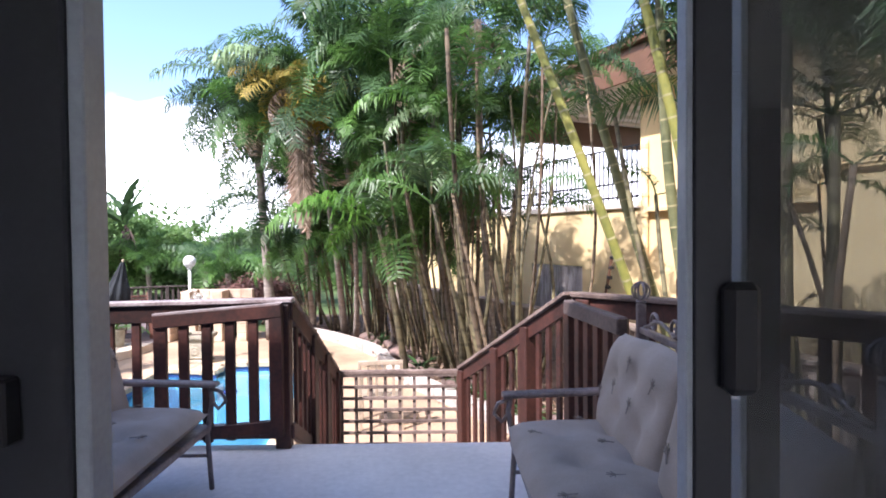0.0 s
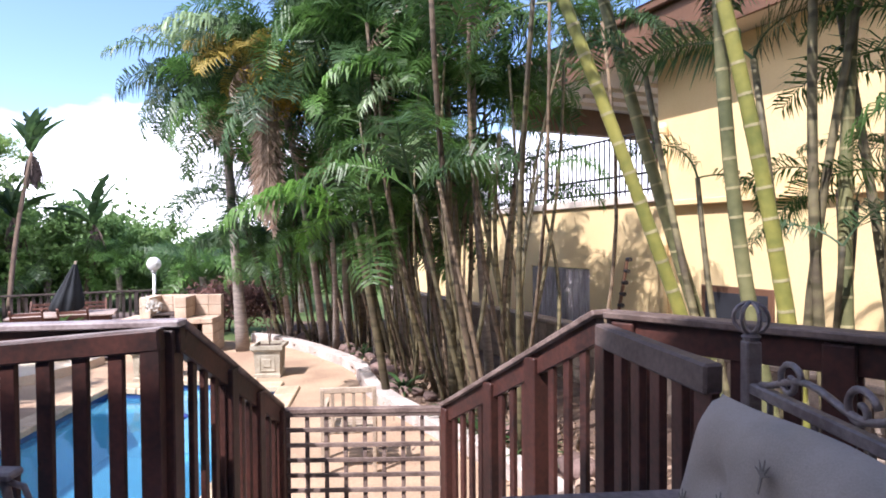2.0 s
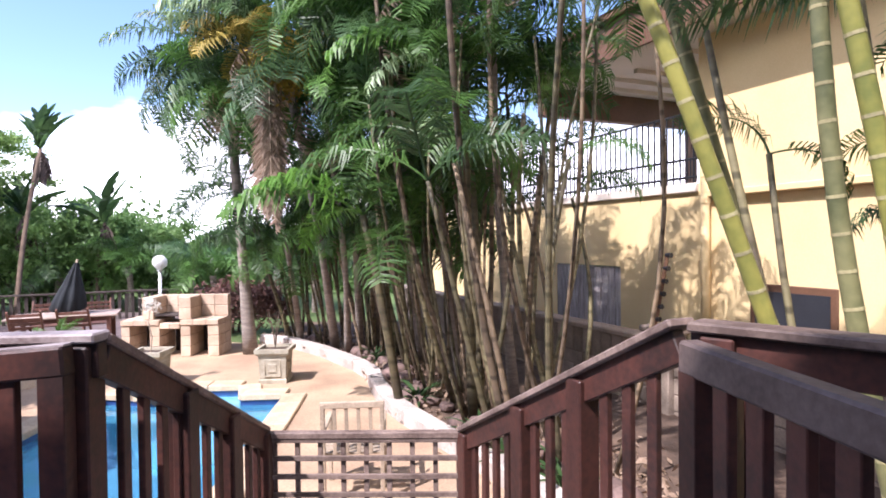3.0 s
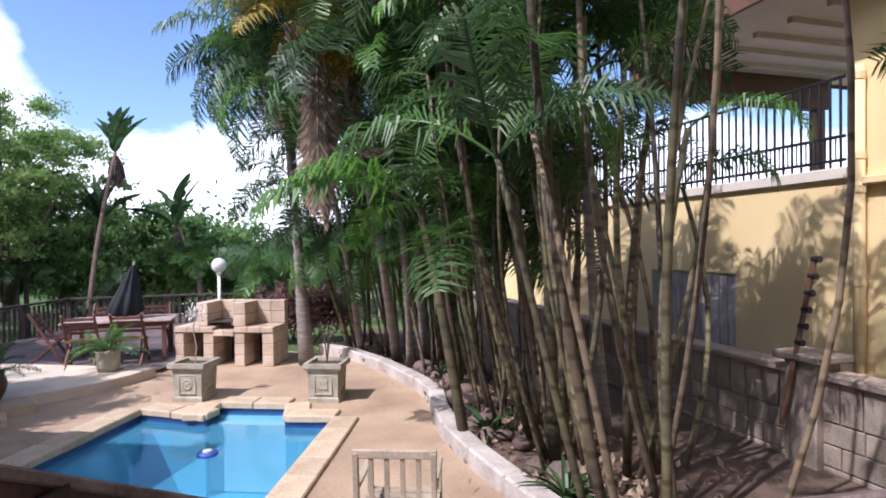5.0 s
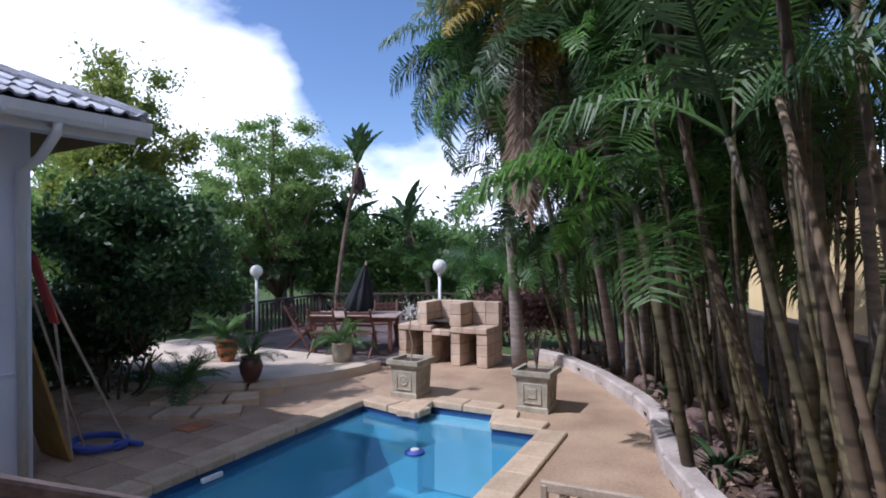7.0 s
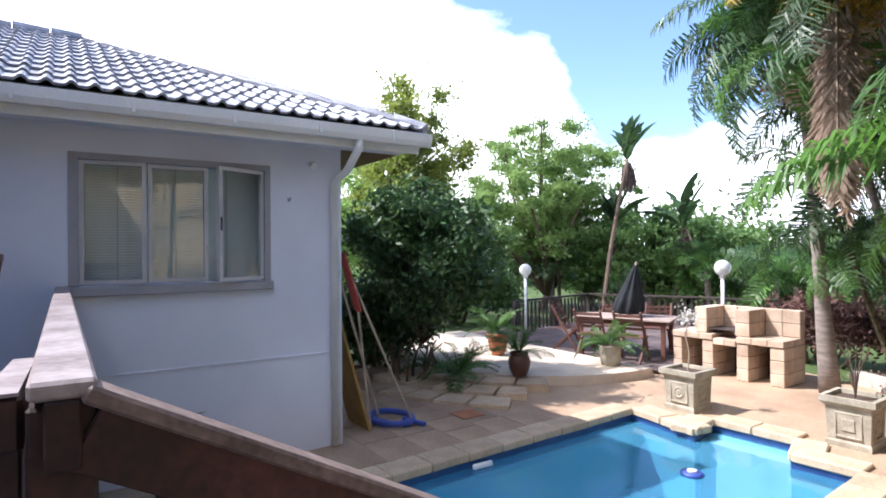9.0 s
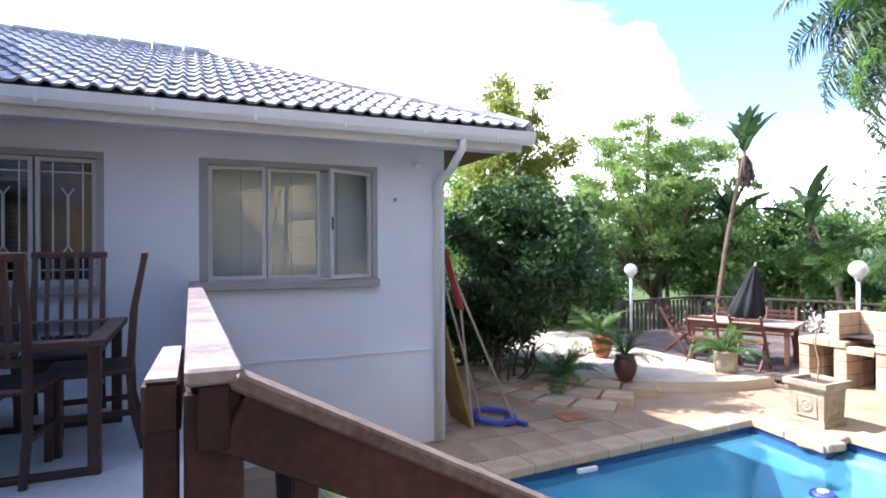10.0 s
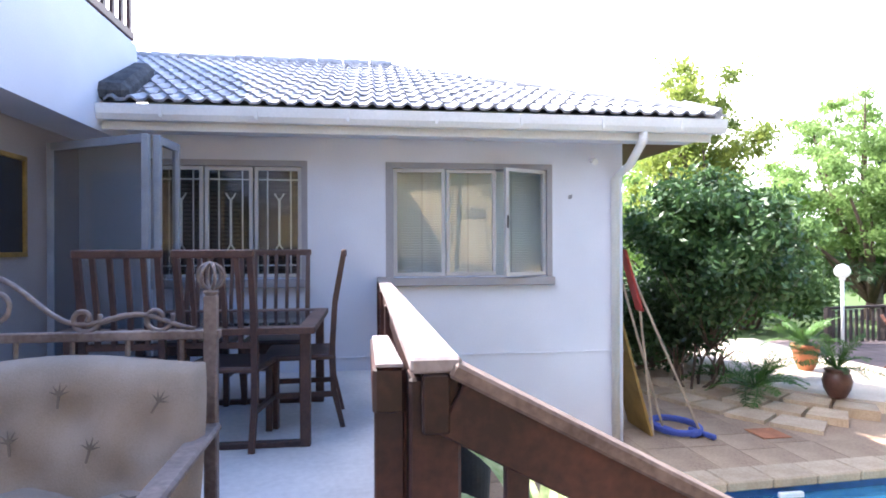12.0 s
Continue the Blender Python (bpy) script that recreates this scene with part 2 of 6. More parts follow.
M_CURTAIN = material("pale net curtain", (0.66, 0.70, 0.69), 0.9, (0.60, 0.64, 0.63), 2, 40, 0.1, stretch=(1, 6, 0.4))
# slats coloured near black to carry the shade of the room
M_BLIND = material("venetian blind darkened for an unlit room", (0.035, 0.032, 0.036), 0.6, None, 2, 40, 0.05)
M_FACADE = material("mauve-grey facade", (0.36, 0.33, 0.34), 0.8, None, 1.5, 60, 0.15, amount=0.85)
# the wing room's shade is put into this plaster colour
M_DIM = material("interior plaster darkened for an unlit room", (0.10, 0.095, 0.09), 0.9, None, 2, 40, 0.1, amount=0.85)
M_ROOM = material("white interior plaster", (0.80, 0.79, 0.77), 0.9, None, 2, 40, 0.1, amount=0.85)
M_POOLIN = material("blue pool plaster", (0.20, 0.50, 0.62), 0.7, (0.15, 0.42, 0.55), 0.8, 20, 0.1)
M_POOLSTEP = material("pale pool step", (0.62, 0.74, 0.78), 0.7, None, 2, 30, 0.1, amount=0.85)
M_RED = material("faded red paddle", (0.42, 0.05, 0.04), 0.6, None, 4, 50, 0.1)
M_BLUE = material("blue pool hose", (0.06, 0.10, 0.42), 0.5, None, 4, 50, 0.1)
M_POLE = material("bare pale pole", (0.45, 0.36, 0.27), 0.6, None, 4, 50, 0.2)
M_OCHRE = material("ochre board", (0.36, 0.22, 0.06), 0.7, None, 4, 50, 0.2)
M_UMB = material("dark slate umbrella cloth", (0.018, 0.022, 0.027), 0.9, None, 5, 90, 0.2)
M_IRON = material("grey-brown wrought iron", (0.27, 0.23, 0.225), 0.5, (0.14, 0.11, 0.105), 6, 60, 0.2, metal=0.3)
M_FLORET = material("orange palm flower strand", (0.50, 0.33, 0.05), 0.7, (0.32, 0.19, 0.03), 4, 30, 0, translucent=0.3)
M_SASH = material("pale grey window sash", (0.52, 0.51, 0.51), 0.5, None, 5, 60, 0.05, amount=0.85)
M_FLOWER = material("white blossom", (0.75, 0.72, 0.66), 0.8, None, 5, 40, 0)
M_VARIEG = material("variegated leaf", (0.62, 0.64, 0.36), 0.45, (0.20, 0.32, 0.09), 9, 20, 0, translucent=0.3)

# pool water
M_WATER = bpy.data.materials.new("pool water")
M_WATER.use_nodes = True
_n, _l = M_WATER.node_tree.nodes, M_WATER.node_tree.links
_n.remove(_n["Principled BSDF"])
_t, _g, _f, _m = (_n.new("ShaderNodeBsdfTransparent"), _n.new("ShaderNodeBsdfGlossy"), _n.new("ShaderNodeFresnel"), _n.new("ShaderNodeMixShader"))
_t.inputs["Color"].default_value = (0.44, 0.76, 0.88, 1)
_g.inputs["Roughness"].default_value = 0.06
_f.inputs["IOR"].default_value = 1.33
_w, _b = _n.new("ShaderNodeTexNoise"), _n.new("ShaderNodeBump")
_w.inputs["Scale"].default_value, _w.inputs["Detail"].default_value = 5.0, 3
_b.inputs["Strength"].default_value, _b.inputs["Distance"].default_value = 0.35, 0.03
_l.new(_w.outputs["Fac"], _b.inputs["Height"])
_l.new(_b.outputs["Normal"], _g.inputs["Normal"])
_l.new(_b.outputs["Normal"], _f.inputs["Normal"])
_l.new(_f.outputs["Fac"], _m.inputs["Fac"])
_d, _mm = _n.new("ShaderNodeBsdfDiffuse"), _n.new("ShaderNodeMixShader")
_d.inputs["Color"].default_value = (0.07, 0.27, 0.42, 1)
_mm.inputs["Fac"].default_value = 0.5
_l.new(_t.outputs["BSDF"], _mm.inputs[1])
_l.new(_d.outputs["BSDF"], _mm.inputs[2])
_l.new(_mm.outputs["Shader"], _m.inputs[1])
_l.new(_g.outputs["BSDF"], _m.inputs[2])
_l.new(_m.outputs["Shader"], _n["Material Output"].inputs["Surface"])


# ---- mesh helpers ----
def mesh_of(bm, mat, name="mesh", smooth=False):
    me = bpy.data.meshes.new(name)
    bm.normal_update()
    bm.to_mesh(me)
    bm.free()
    me.materials.append(mat)
    if smooth:
        for p in me.polygons:
            p.use_smooth = True
    return me


def part(name, bm, mat=None, parent=None, label="", smooth=False):
    """Link a bmesh as one mesh object, under a thing or a part."""
    ob = new(name, mesh_of(bm, mat, name, smooth) if isinstance(bm, bmesh.types.BMesh) else bm)
    if parent is not None:
        ob.parent = parent
    if label:
        tagged(ob, label)
    return ob


def thing(name, label, category, at=(0, 0, 0), turn=0.0, group="", kind=""):
    ob = new(name)
    ob.empty_display_size = 0.1
    ob.matrix_basis = pose(*at, 0, 0, turn)
    return tagged(ob, label, category, group, kind)


def add_box(bm, lo, hi, bevel=0.0, m=None):
    """A box between two corners; a small chamfer where bevel is given."""
    c = [(lo[i] + hi[i]) / 2 for i in range(3)]
    s = [max(hi[i] - lo[i], 1e-4) for i in range(3)]
    r = bmesh.ops.create_cube(bm, size=1, matrix=Matrix.Translation(c) @ Matrix.Diagonal((*s, 1)))
    vs = r["verts"]
    if bevel:
        es = list({e for v in vs for e in v.link_edges})
        out = bmesh.ops.bevel(bm, geom=es, offset=bevel, segments=1, profile=0.5, affect="EDGES")
        vs = list({v for f in out["faces"] for v in f.verts} | {v for v in vs if v.is_valid})
    if m is not None:
        bmesh.ops.transform(bm, matrix=m, verts=vs)
    return vs


def box(lo, hi, bevel=0.0, m=None):
    bm = bmesh.new()
    add_box(bm, lo, hi, bevel, m)
    return bm


def add_beam(bm, a, b, wide, high, bevel=0.0, up=(0, 0, 1)):
    """A straight bar from a to b; high is measured along up."""
    a, b = Vector(a), Vector(b)
    d = b - a
    y = d.normalized()
    z = Vector(up)
    if abs(y.dot(z)) > 0.98:
        z = Vector((0, 1, 0))
    x = y.cross(z).normalized()
    z = x.cross(y)
    m = Matrix((x, y, z)).transposed().to_4x4()
    m.translation = a
    return add_box(bm, (-wide / 2, 0, -high / 2), (wide / 2, d.length, high / 2), bevel, m)


def beam(a, b, wide, high, bevel=0.0, up=(0, 0, 1)):
    bm = bmesh.new()
    add_beam(bm, a, b, wide, high, bevel, up)
    return bm


def add_tube(bm, pts, radii, sides=8, cap=True):
    """A tapered tube along points."""
    pts = [Vector(p) for p in pts]
    if isinstance(radii, (int, float)):
        radii = [radii] * len(pts)
    rings, n = [], None
    for i, p in enumerate(pts):
        d = (pts[min(i + 1, len(pts) - 1)] - pts[max(i - 1, 0)]).normalized()
        if n is None:
            n = d.orthogonal().normalized()
        else:
            n = (n - d * n.dot(d)).normalized()
        b = d.cross(n)
        rings.append([bm.verts.new(p + radii[i] * (math.cos(k * math.tau / sides) * n + math.sin(k * math.tau / sides) * b)) for k in range(sides)])
    for r0, r1 in zip(rings, rings[1:]):
        for k in range(sides):
            bm.faces.new((r0[k], r0[(k + 1) % sides], r1[(k + 1) % sides], r1[k]))
    if cap:
        bm.faces.new(rings[0][::-1])
        bm.faces.new(rings[-1])


def tube(pts, radii, sides=8, cap=True):
    bm = bmesh.new()
    add_tube(bm, pts, radii, sides, cap)
    return bm


def lathe(profile, sides=20):
    """A turned shape from (radius, height) pairs."""
    bm = bmesh.new()
    rings = [[bm.verts.new((r * math.cos(k * math.tau / sides), r * math.sin(k * math.tau / sides), z)) for k in range(sides)] for r, z in profile]
    for r0, r1 in zip(rings, rings[1:]):
        for k in range(sides):
            bm.faces.new((r0[k], r0[(k + 1) % sides], r1[(k + 1) % sides], r1[k]))
    bm.faces.new(rings[0][::-1])
    bm.faces.new(rings[-1])
    return bm


def prism(outline, z0, z1):
    """A slab with the given plan outline (counter-clockwise)."""
    bm = bmesh.new()
    lo = [bm.verts.new((x, y, z0)) for x, y in outline]
    hi = [bm.verts.new((x, y, z1)) for x, y in outline]
    bm.faces.new(lo[::-1])
    bm.faces.new(hi)
    for i in range(len(lo)):
        j = (i + 1) % len(lo)
        bm.faces.new((lo[i], lo[j], hi[j], hi[i]))
    return bm


def raw(verts, faces, mat, name):
    me = bpy.data.meshes.new(name)
    me.from_pydata(verts, [], faces)
    me.materials.append(mat)
    me.update()
    return me


GROUND = -0.83

# ---- ground, paving, pool ----
POOL = [(-4.35, 5.2), (-1.75, 5.2), (-2.13, 9.52), (-2.72, 9.47), (-2.9, 9.98), (-3.8, 9.93), (-3.68, 9.40), (-4.62, 9.55)]


def ring_ground():
    """One sheet of ground with a hole for the pool."""
    bm = bmesh.new()
    hole = [bm.verts.new((x, y, GROUND - 0.02)) for x, y in POOL]
    far = [bm.verts.new((x, y, GROUND - 0.02)) for x, y in ((-300, -300), (300, -300), (300, 500), (-300, 500))]
    es = [bm.edges.new((hole[i], hole[(i + 1) % len(hole)])) for i in range(len(hole))]
    es += [bm.edges.new((far[i], far[(i + 1) % 4])) for i in range(4)]
    bmesh.ops.triangle_fill(bm, edges=es, use_beauty=True)
    return bm


ground = tagged(part("ground", ring_ground(), M_GRASS), "grassy garden ground reaching to the horizon", "ground", kind="structure")


def filled(outline, hole, z0, z1):
    """A paving slab with the pool's hole cut through."""
    bm = bmesh.new()
    a = [bm.verts.new((x, y, z1)) for x, y in outline]
    b = [bm.verts.new((x, y, z1)) for x, y in hole]
    es = [bm.edges.new((v[i], v[(i + 1) % len(v)])) for v in (a, b) for i in range(len(v))]
    fs = bmesh.ops.triangle_fill(bm, edges=es, use_beauty=True)["geom"]
    bmesh.ops.extrude_face_region(bm, geom=[f for f in fs if isinstance(f, bmesh.types.BMFace)])
    bm.verts.ensure_lookup_table()
    for v in list(bm.verts)[len(a) + len(b):]:
        v.co.z = z0
    bmesh.ops.recalc_face_normals(bm, faces=bm.faces)
    return bm


PAVED = [(-9.5, 3.0), (2.0, 3.0), (1.5, 5.5), (-0.1, 7.8), (-0.97, 9.8), (-1.4, 10.9), (-3.0, 13.1), (-4.2, 13.5), (-7.0, 14.0), (-9.5, 14.0)]
pavement = tagged(part("pavement", filled(PAVED, POOL, GROUND - 0.015, GROUND), M_PAVE), "buff stone paving around the pool", "paving", kind="structure")


def flagstones():
    """Joint lines of the paving as shallow raised flags in the shade by the house."""
    random.seed(5)
    shapes = [mesh_of(box((-0.29, -0.22, 0), (0.29, 0.22, 0.006), 0.003), M_PAVE, "flagstone"),
              mesh_of(box((-0.22, -0.22, 0), (0.22, 0.22, 0.006), 0.003), M_PAVE, "flagstone")]
    y = 4.2
    while y < 9.6:
        x = -4.75
        while x > -8.4:
            k = random.random() < 0.6
            w = 0.29 if k else 0.22
            x -= w + 0.006
            if not (x < -5.3 and y < 6.4) and (x + 8.25) ** 2 + (y - 11.15) ** 2 > (16.4 if x > -8.2 else 8.0):
                ob = part("flagstone", shapes[0 if k else 1], None, pavement)
                ob.matrix_basis = pose(x, y, GROUND + 0.001, 0, 0, random.uniform(-1, 1))
            x -= w + 0.006
        y += 0.452


flagstones()

pool = thing("swimming_pool", "blue plastered swimming pool with clear still water and a shallow step", "pool", kind="structure")
bm = bmesh.new()
DEPTH = GROUND - 0.95
top = [bm.verts.new((x, y, GROUND)) for x, y in POOL]
low = [bm.verts.new((x, y, DEPTH)) for x, y in POOL]
bm.faces.new(low)
for i in range(len(POOL)):
    j = (i + 1) % len(POOL)
    bm.faces.new((top[i], low[i], low[j], top[j]))
part("basin", bm, M_POOLIN, pool)
M_BAND = material("dark blue tile band", (0.03, 0.07, 0.22), 0.3, None, 10, 60, 0.1, amount=0.7)
bm = bmesh.new()
for i in range(len(POOL)):
    a, b = Vector((*POOL[i], 0)), Vector((*POOL[(i + 1) % len(POOL)], 0))
    n = Vector((-(b - a).y, (b - a).x, 0)).normalized() * 0.006
    q = [a + n, b + n]
    bm.faces.new([bm.verts.new((p.x, p.y, z)) for p, z in ((q[0], GROUND - 0.2), (q[1], GROUND - 0.2), (q[1], GROUND - 0.02), (q[0], GROUND - 0.02))])
part("waterline_tiles", bm, M_BAND, pool)
part("step", prism([(-3.79, 9.55), (-2.78, 9.60), (-2.91, 9.96), (-3.78, 9.91)], DEPTH + 0.02, GROUND - 0.125), M_POOLSTEP, pool)
bm = bmesh.new()
bm.faces.new([bm.verts.new((x, y, GROUND - 0.11)) for x, y in POOL])
water = part("water", bm, M_WATER, pool)
water.visible_shadow = False


def coping():
    """Coping stones, one by one, round the pool's edge."""
    random.seed(3)
    for i in range(len(POOL)):
        a, b = Vector((*POOL[i], 0)), Vector((*POOL[(i + 1) % len(POOL)], 0))
        d = (b - a).normalized()
        out = Vector((d.y, -d.x, 0))
        n = max(1, round((b - a).length / 0.42))
        step = (b - a).length / n
        me = mesh_of(box((0.004, -0.03, -0.05), (step - 0.004, 0.27, 0.035), 0.012), M_COPE, "coping_stone")
        for k in range(n):
            p = a + d * step * k
            m = Matrix((d, out, Vector((0, 0, 1)))).transposed().to_4x4()
            m.translation = (p.x, p.y, GROUND + random.uniform(-0.002, 0.004) + 0.001 * (i % 3))
            ob = part("coping_stone", me, None, pool)
            ob.matrix_basis = m


coping()
cleaner = thing("pool_float", "small blue chlorine float drifting on the pool", "float", (-3.15, 8.55, GROUND - 0.12))
part("ring", lathe([(0.05, 0.0), (0.09, 0.0), (0.105, 0.02), (0.09, 0.04), (0.05, 0.04)], 20), M_BLUE, cleaner, smooth=True)
part("cap", lathe([(0.045, 0.04), (0.045, 0.055), (0.03, 0.06)], 14), M_GLOBE, cleaner)

# raised round patio with stone steps
PC = (-8.25, 11.15)
patio = thing("round_patio", "pale cement round patio with curved stone steps in front", "patio", kind="structure")
disc = lambda r, a0, a1, n=40: [(PC[0] + r * math.cos(radians(a0 + (a1 - a0) * i / n)), PC[1] + r * math.sin(radians(a0 + (a1 - a0) * i / n))) for i in range(n)]
rim = [p for p in disc(2.6, 0, 360, 90) if p[1] < 11.5]
cut = max(range(len(rim)), key=lambda i: math.dist(rim[i], rim[(i + 1) % len(rim)])) + 1
part("slab", prism(rim[cut:] + rim[:cut], GROUND - 0.01, GROUND + 0.14), M_PATIO, patio)
random.seed(8)
for row, (r0, r1, z) in enumerate(((2.63, 3.02, 0.115), (3.06, 3.48, 0.08), (3.52, 3.96, 0.045))):
    a = 268.0 + 6 * row
    while a < 322 - 6 * row:
        w = random.uniform(20, 30) / r0
        ring = [(r, t) for r, t in [(r0, a + 0.5), (r1, a + 0.4), (r1, a + w / 2), (r1, a + w - 0.4), (r0, a + w - 0.5), (r0, a + w / 2)]]
        pts = [(PC[0] + r * math.cos(radians(t)), PC[1] + r * math.sin(radians(t))) for r, t in ring]
        part("step_stone", prism(pts, GROUND - 0.01, GROUND + z + random.uniform(-0.006, 0.006)), M_COPE, patio)
        a += w

# lower timber terrace beyond the patio
terrace = thing("timber_terrace", "dark weathered timber terrace boards", "terrace", kind="structure")
bm_board = mesh_of(box((-0.065, 0, -0.02), (0.065, 6.55, 0.0), 0.004), material("grey-brown terrace board", (0.16, 0.12, 0.115), 0.8, None, 4, 50, 0.4, random_shade=0.2), "board")
for i in range(38):
    ob = part("board", bm_board, None, terrace)
    ob.matrix_basis = pose(-10.9 + 0.138 * i, 11.53, GROUND + 0.02 + 0.05)


def fence(name, pts, z0, high, gap, mat, label):
    """A timber fence: posts, two rails and slats."""
    f = thing(name, label, "fence", kind="")
    slat = mesh_of(box((-0.035, -0.012, 0.06), (0.035, 0.012, high - 0.05), 0.003), mat, "slat")
    post_me = mesh_of(box((-0.05, -0.05, 0), (0.05, 0.05, high), 0.005), mat, "post")
    for a, b in zip(pts, pts[1:]):
        a, b = Vector((*a, z0)), Vector((*b, z0))
        d = b - a
        ang = math.degrees(math.atan2(d.y, d.x))
        part("top_rail", beam(a + Vector((0, 0, high)), b + Vector((0, 0, high)), 0.11, 0.045, 0.006), mat, f)
        part("bottom_rail", beam(a + Vector((0, 0, 0.1)), b + Vector((0, 0, 0.1)), 0.04, 0.07, 0.004), mat, f)
        n = int(d.length / gap)
        for i in range(1, n):
            o = part("slat", slat, None, f)
            o.matrix_basis = pose(*(a + d * i / n), 0, 0, ang)
        for p in (a, a + d / 2):
            o = part("post", post_me, None, f)
            o.matrix_basis = pose(*p, 0, 0, ang)
    return f


fence("terrace_fence", [(-10.4, 12.6), (-10.9, 15.6), (-8.0, 17.0), (-4.6, 17.6)], GROUND - 0.1, 0.88, 0.15, M_DKWOOD, "dark timber slatted fence round the terrace")

# curved kerb of the palm bed
KERB = [(-3.75, 13.45), (-3.05, 13.05), (-2.2, 12.1), (-1.42, 11.0), (-1.10, 10.4), (-0.95, 9.75), (-0.72, 9.0), (-0.40, 8.35), (-0.05, 7.75), (0.35, 7.1), (0.75, 6.4), (1.1, 5.7)]
kerb = thing("bed_kerb", "low pale cement kerb curving along the palm bed", "kerb", kind="structure")
for a, b in zip(KERB, KERB[1:]):
    v = Vector((*a, GROUND + 0.07)), Vector((*b, GROUND + 0.07))
    d = (v[1] - v[0]).normalized() * 0.012
    part("kerb_stone", beam(v[0] + d, v[1] - d, 0.2, 0.2, 0.02), M_KERB, kerb)
bed = part("planting_bed", prism([(x, y) for x, y in KERB[::-1]][::1] + [(-3.75, 16), (6.5, 16), (6.5, 2.0), (3.0, 2.0)][::1], GROUND - 0.01, GROUND + 0.05), M_SOIL)
tagged(bed, "bare brown earth of the palm bed", "planting bed", kind="structure")

# ---- deck ----
STAIR_Y = 3.72
deck = tagged(part("floor", prism([(-5.5, 0.9), (2.9, 0.9), (2.9, 1.9), (0.85, STAIR_Y), (-5.5, STAIR_Y)], -0.16, 0), M_DECK), "pale grey screeded veranda floor", "floor", kind="structure")
under = tagged(part("deck_base", prism([(-5.3, 0.9), (2.7, 0.9), (2.7, 1.8), (0.7, STAIR_Y - 0.12), (-5.3, STAIR_Y - 0.12)], GROUND - 0.02, -0.16), M_GWALL), "rough cement base below the veranda", "wall", kind="structure")

stair = thing("garden_stair", "timber stair from the veranda down to the pool", "stair", kind="structure")
for i in range(5):
    y0, z = STAIR_Y + 0.29 * i, -0.166 * (i + 1) + 0.0
    xr = 0.78 - 0.42 * (y0 - STAIR_Y)
    if i < 4:
        part("tread", box((-0.93, y0, z - 0.05), (xr, y0 + 0.31, z), 0.006), M_DECK, stair)
    part("riser", box((-0.93, y0, z + 0.001), (xr, y0 + 0.02, z + 0.115)), M_RAIL, stair)


def balustrade(name, a, b, label, z_a=0.955, z_b=None, foot_a=0.0, foot_b=None, gap=0.165, posts=(), slat=0.055, top_wide=0.11, cap=None, until=1.0):
    """A timber balustrade from a to b (plan points): handrail, lower rail, posts and slats."""
    z_b = z_a if z_b is None else z_b
    foot_b = foot_a if foot_b is None else foot_b
    r = thing(name, label, "railing")
    A, B = Vector((*a, z_a)), Vector((*b, z_b))
    fa, fb = Vector((*a, foot_a)), Vector((*b, foot_b))
    part("handrail", beam(A - Vector((0, 0, 0.015)), B - Vector((0, 0, 0.015)), top_wide, 0.03, 0.006), cap or M_LATTICE, r, "weathered handrail, paler on top")
    part("upper_rail", beam(A - Vector((0, 0, 0.085)), B - Vector((0, 0, 0.085)), 0.05, 0.108, 0.004), M_RAIL, r)
    part("lower_rail", beam(fa + Vector((0, 0, 0.10)), fb + Vector((0, 0, 0.10)), 0.045, 0.09, 0.004), M_RAIL, r)
    n = max(2, int((B - A).to_2d().length / gap))
    ang = math.atan2((B - A).y, (B - A).x)
    for i in range(1, n):
        t = i / n
        if t > until:
            continue
        p, q = fa.lerp(fb, t) + Vector((0, 0, 0.12)), A.lerp(B, t) - Vector((0, 0, 0.10))
        part("slat", beam(p, q, slat, 0.026, 0.003, up=(-math.sin(ang), math.cos(ang), 0)), M_RAIL, r)
    for t in posts:
        p, q = fa.lerp(fb, t), A.lerp(B, t) - Vector((0, 0, 0.04))
        part("post", beam(p - Vector((0, 0, 0.02)), q, 0.095, 0.095, 0.006, up=(-math.sin(ang), math.cos(ang), 0)), M_RAIL, r)
    return r


# this railing's cap is coloured pale for the sky reflected in it
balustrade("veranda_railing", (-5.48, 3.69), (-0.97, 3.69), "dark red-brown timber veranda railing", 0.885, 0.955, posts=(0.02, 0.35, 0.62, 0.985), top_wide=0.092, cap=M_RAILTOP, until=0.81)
balustrade("veranda_railing", (0.82, 3.68), (2.75, 1.75), "dark red-brown timber veranda railing behind the bench", 0.975, 0.975, posts=(0.03, 0.30, 0.62, 0.97))
balustrade("stair_railing", (-1.0, 3.718), (-0.985, 5.2), "red-brown timber stair railing sloping to the garden", 0.948, 0.165, 0.0, -0.80, posts=(0.36, 0.66, 0.985), gap=0.12, slat=0.045, top_wide=0.078)
balustrade("stair_railing", (0.81, 3.74), (0.16, 5.2), "red-brown timber stair railing sloping to the garden", 0.975, 0.165, 0.0, -0.80, posts=(0.32, 0.60, 0.985), gap=0.12, slat=0.045)


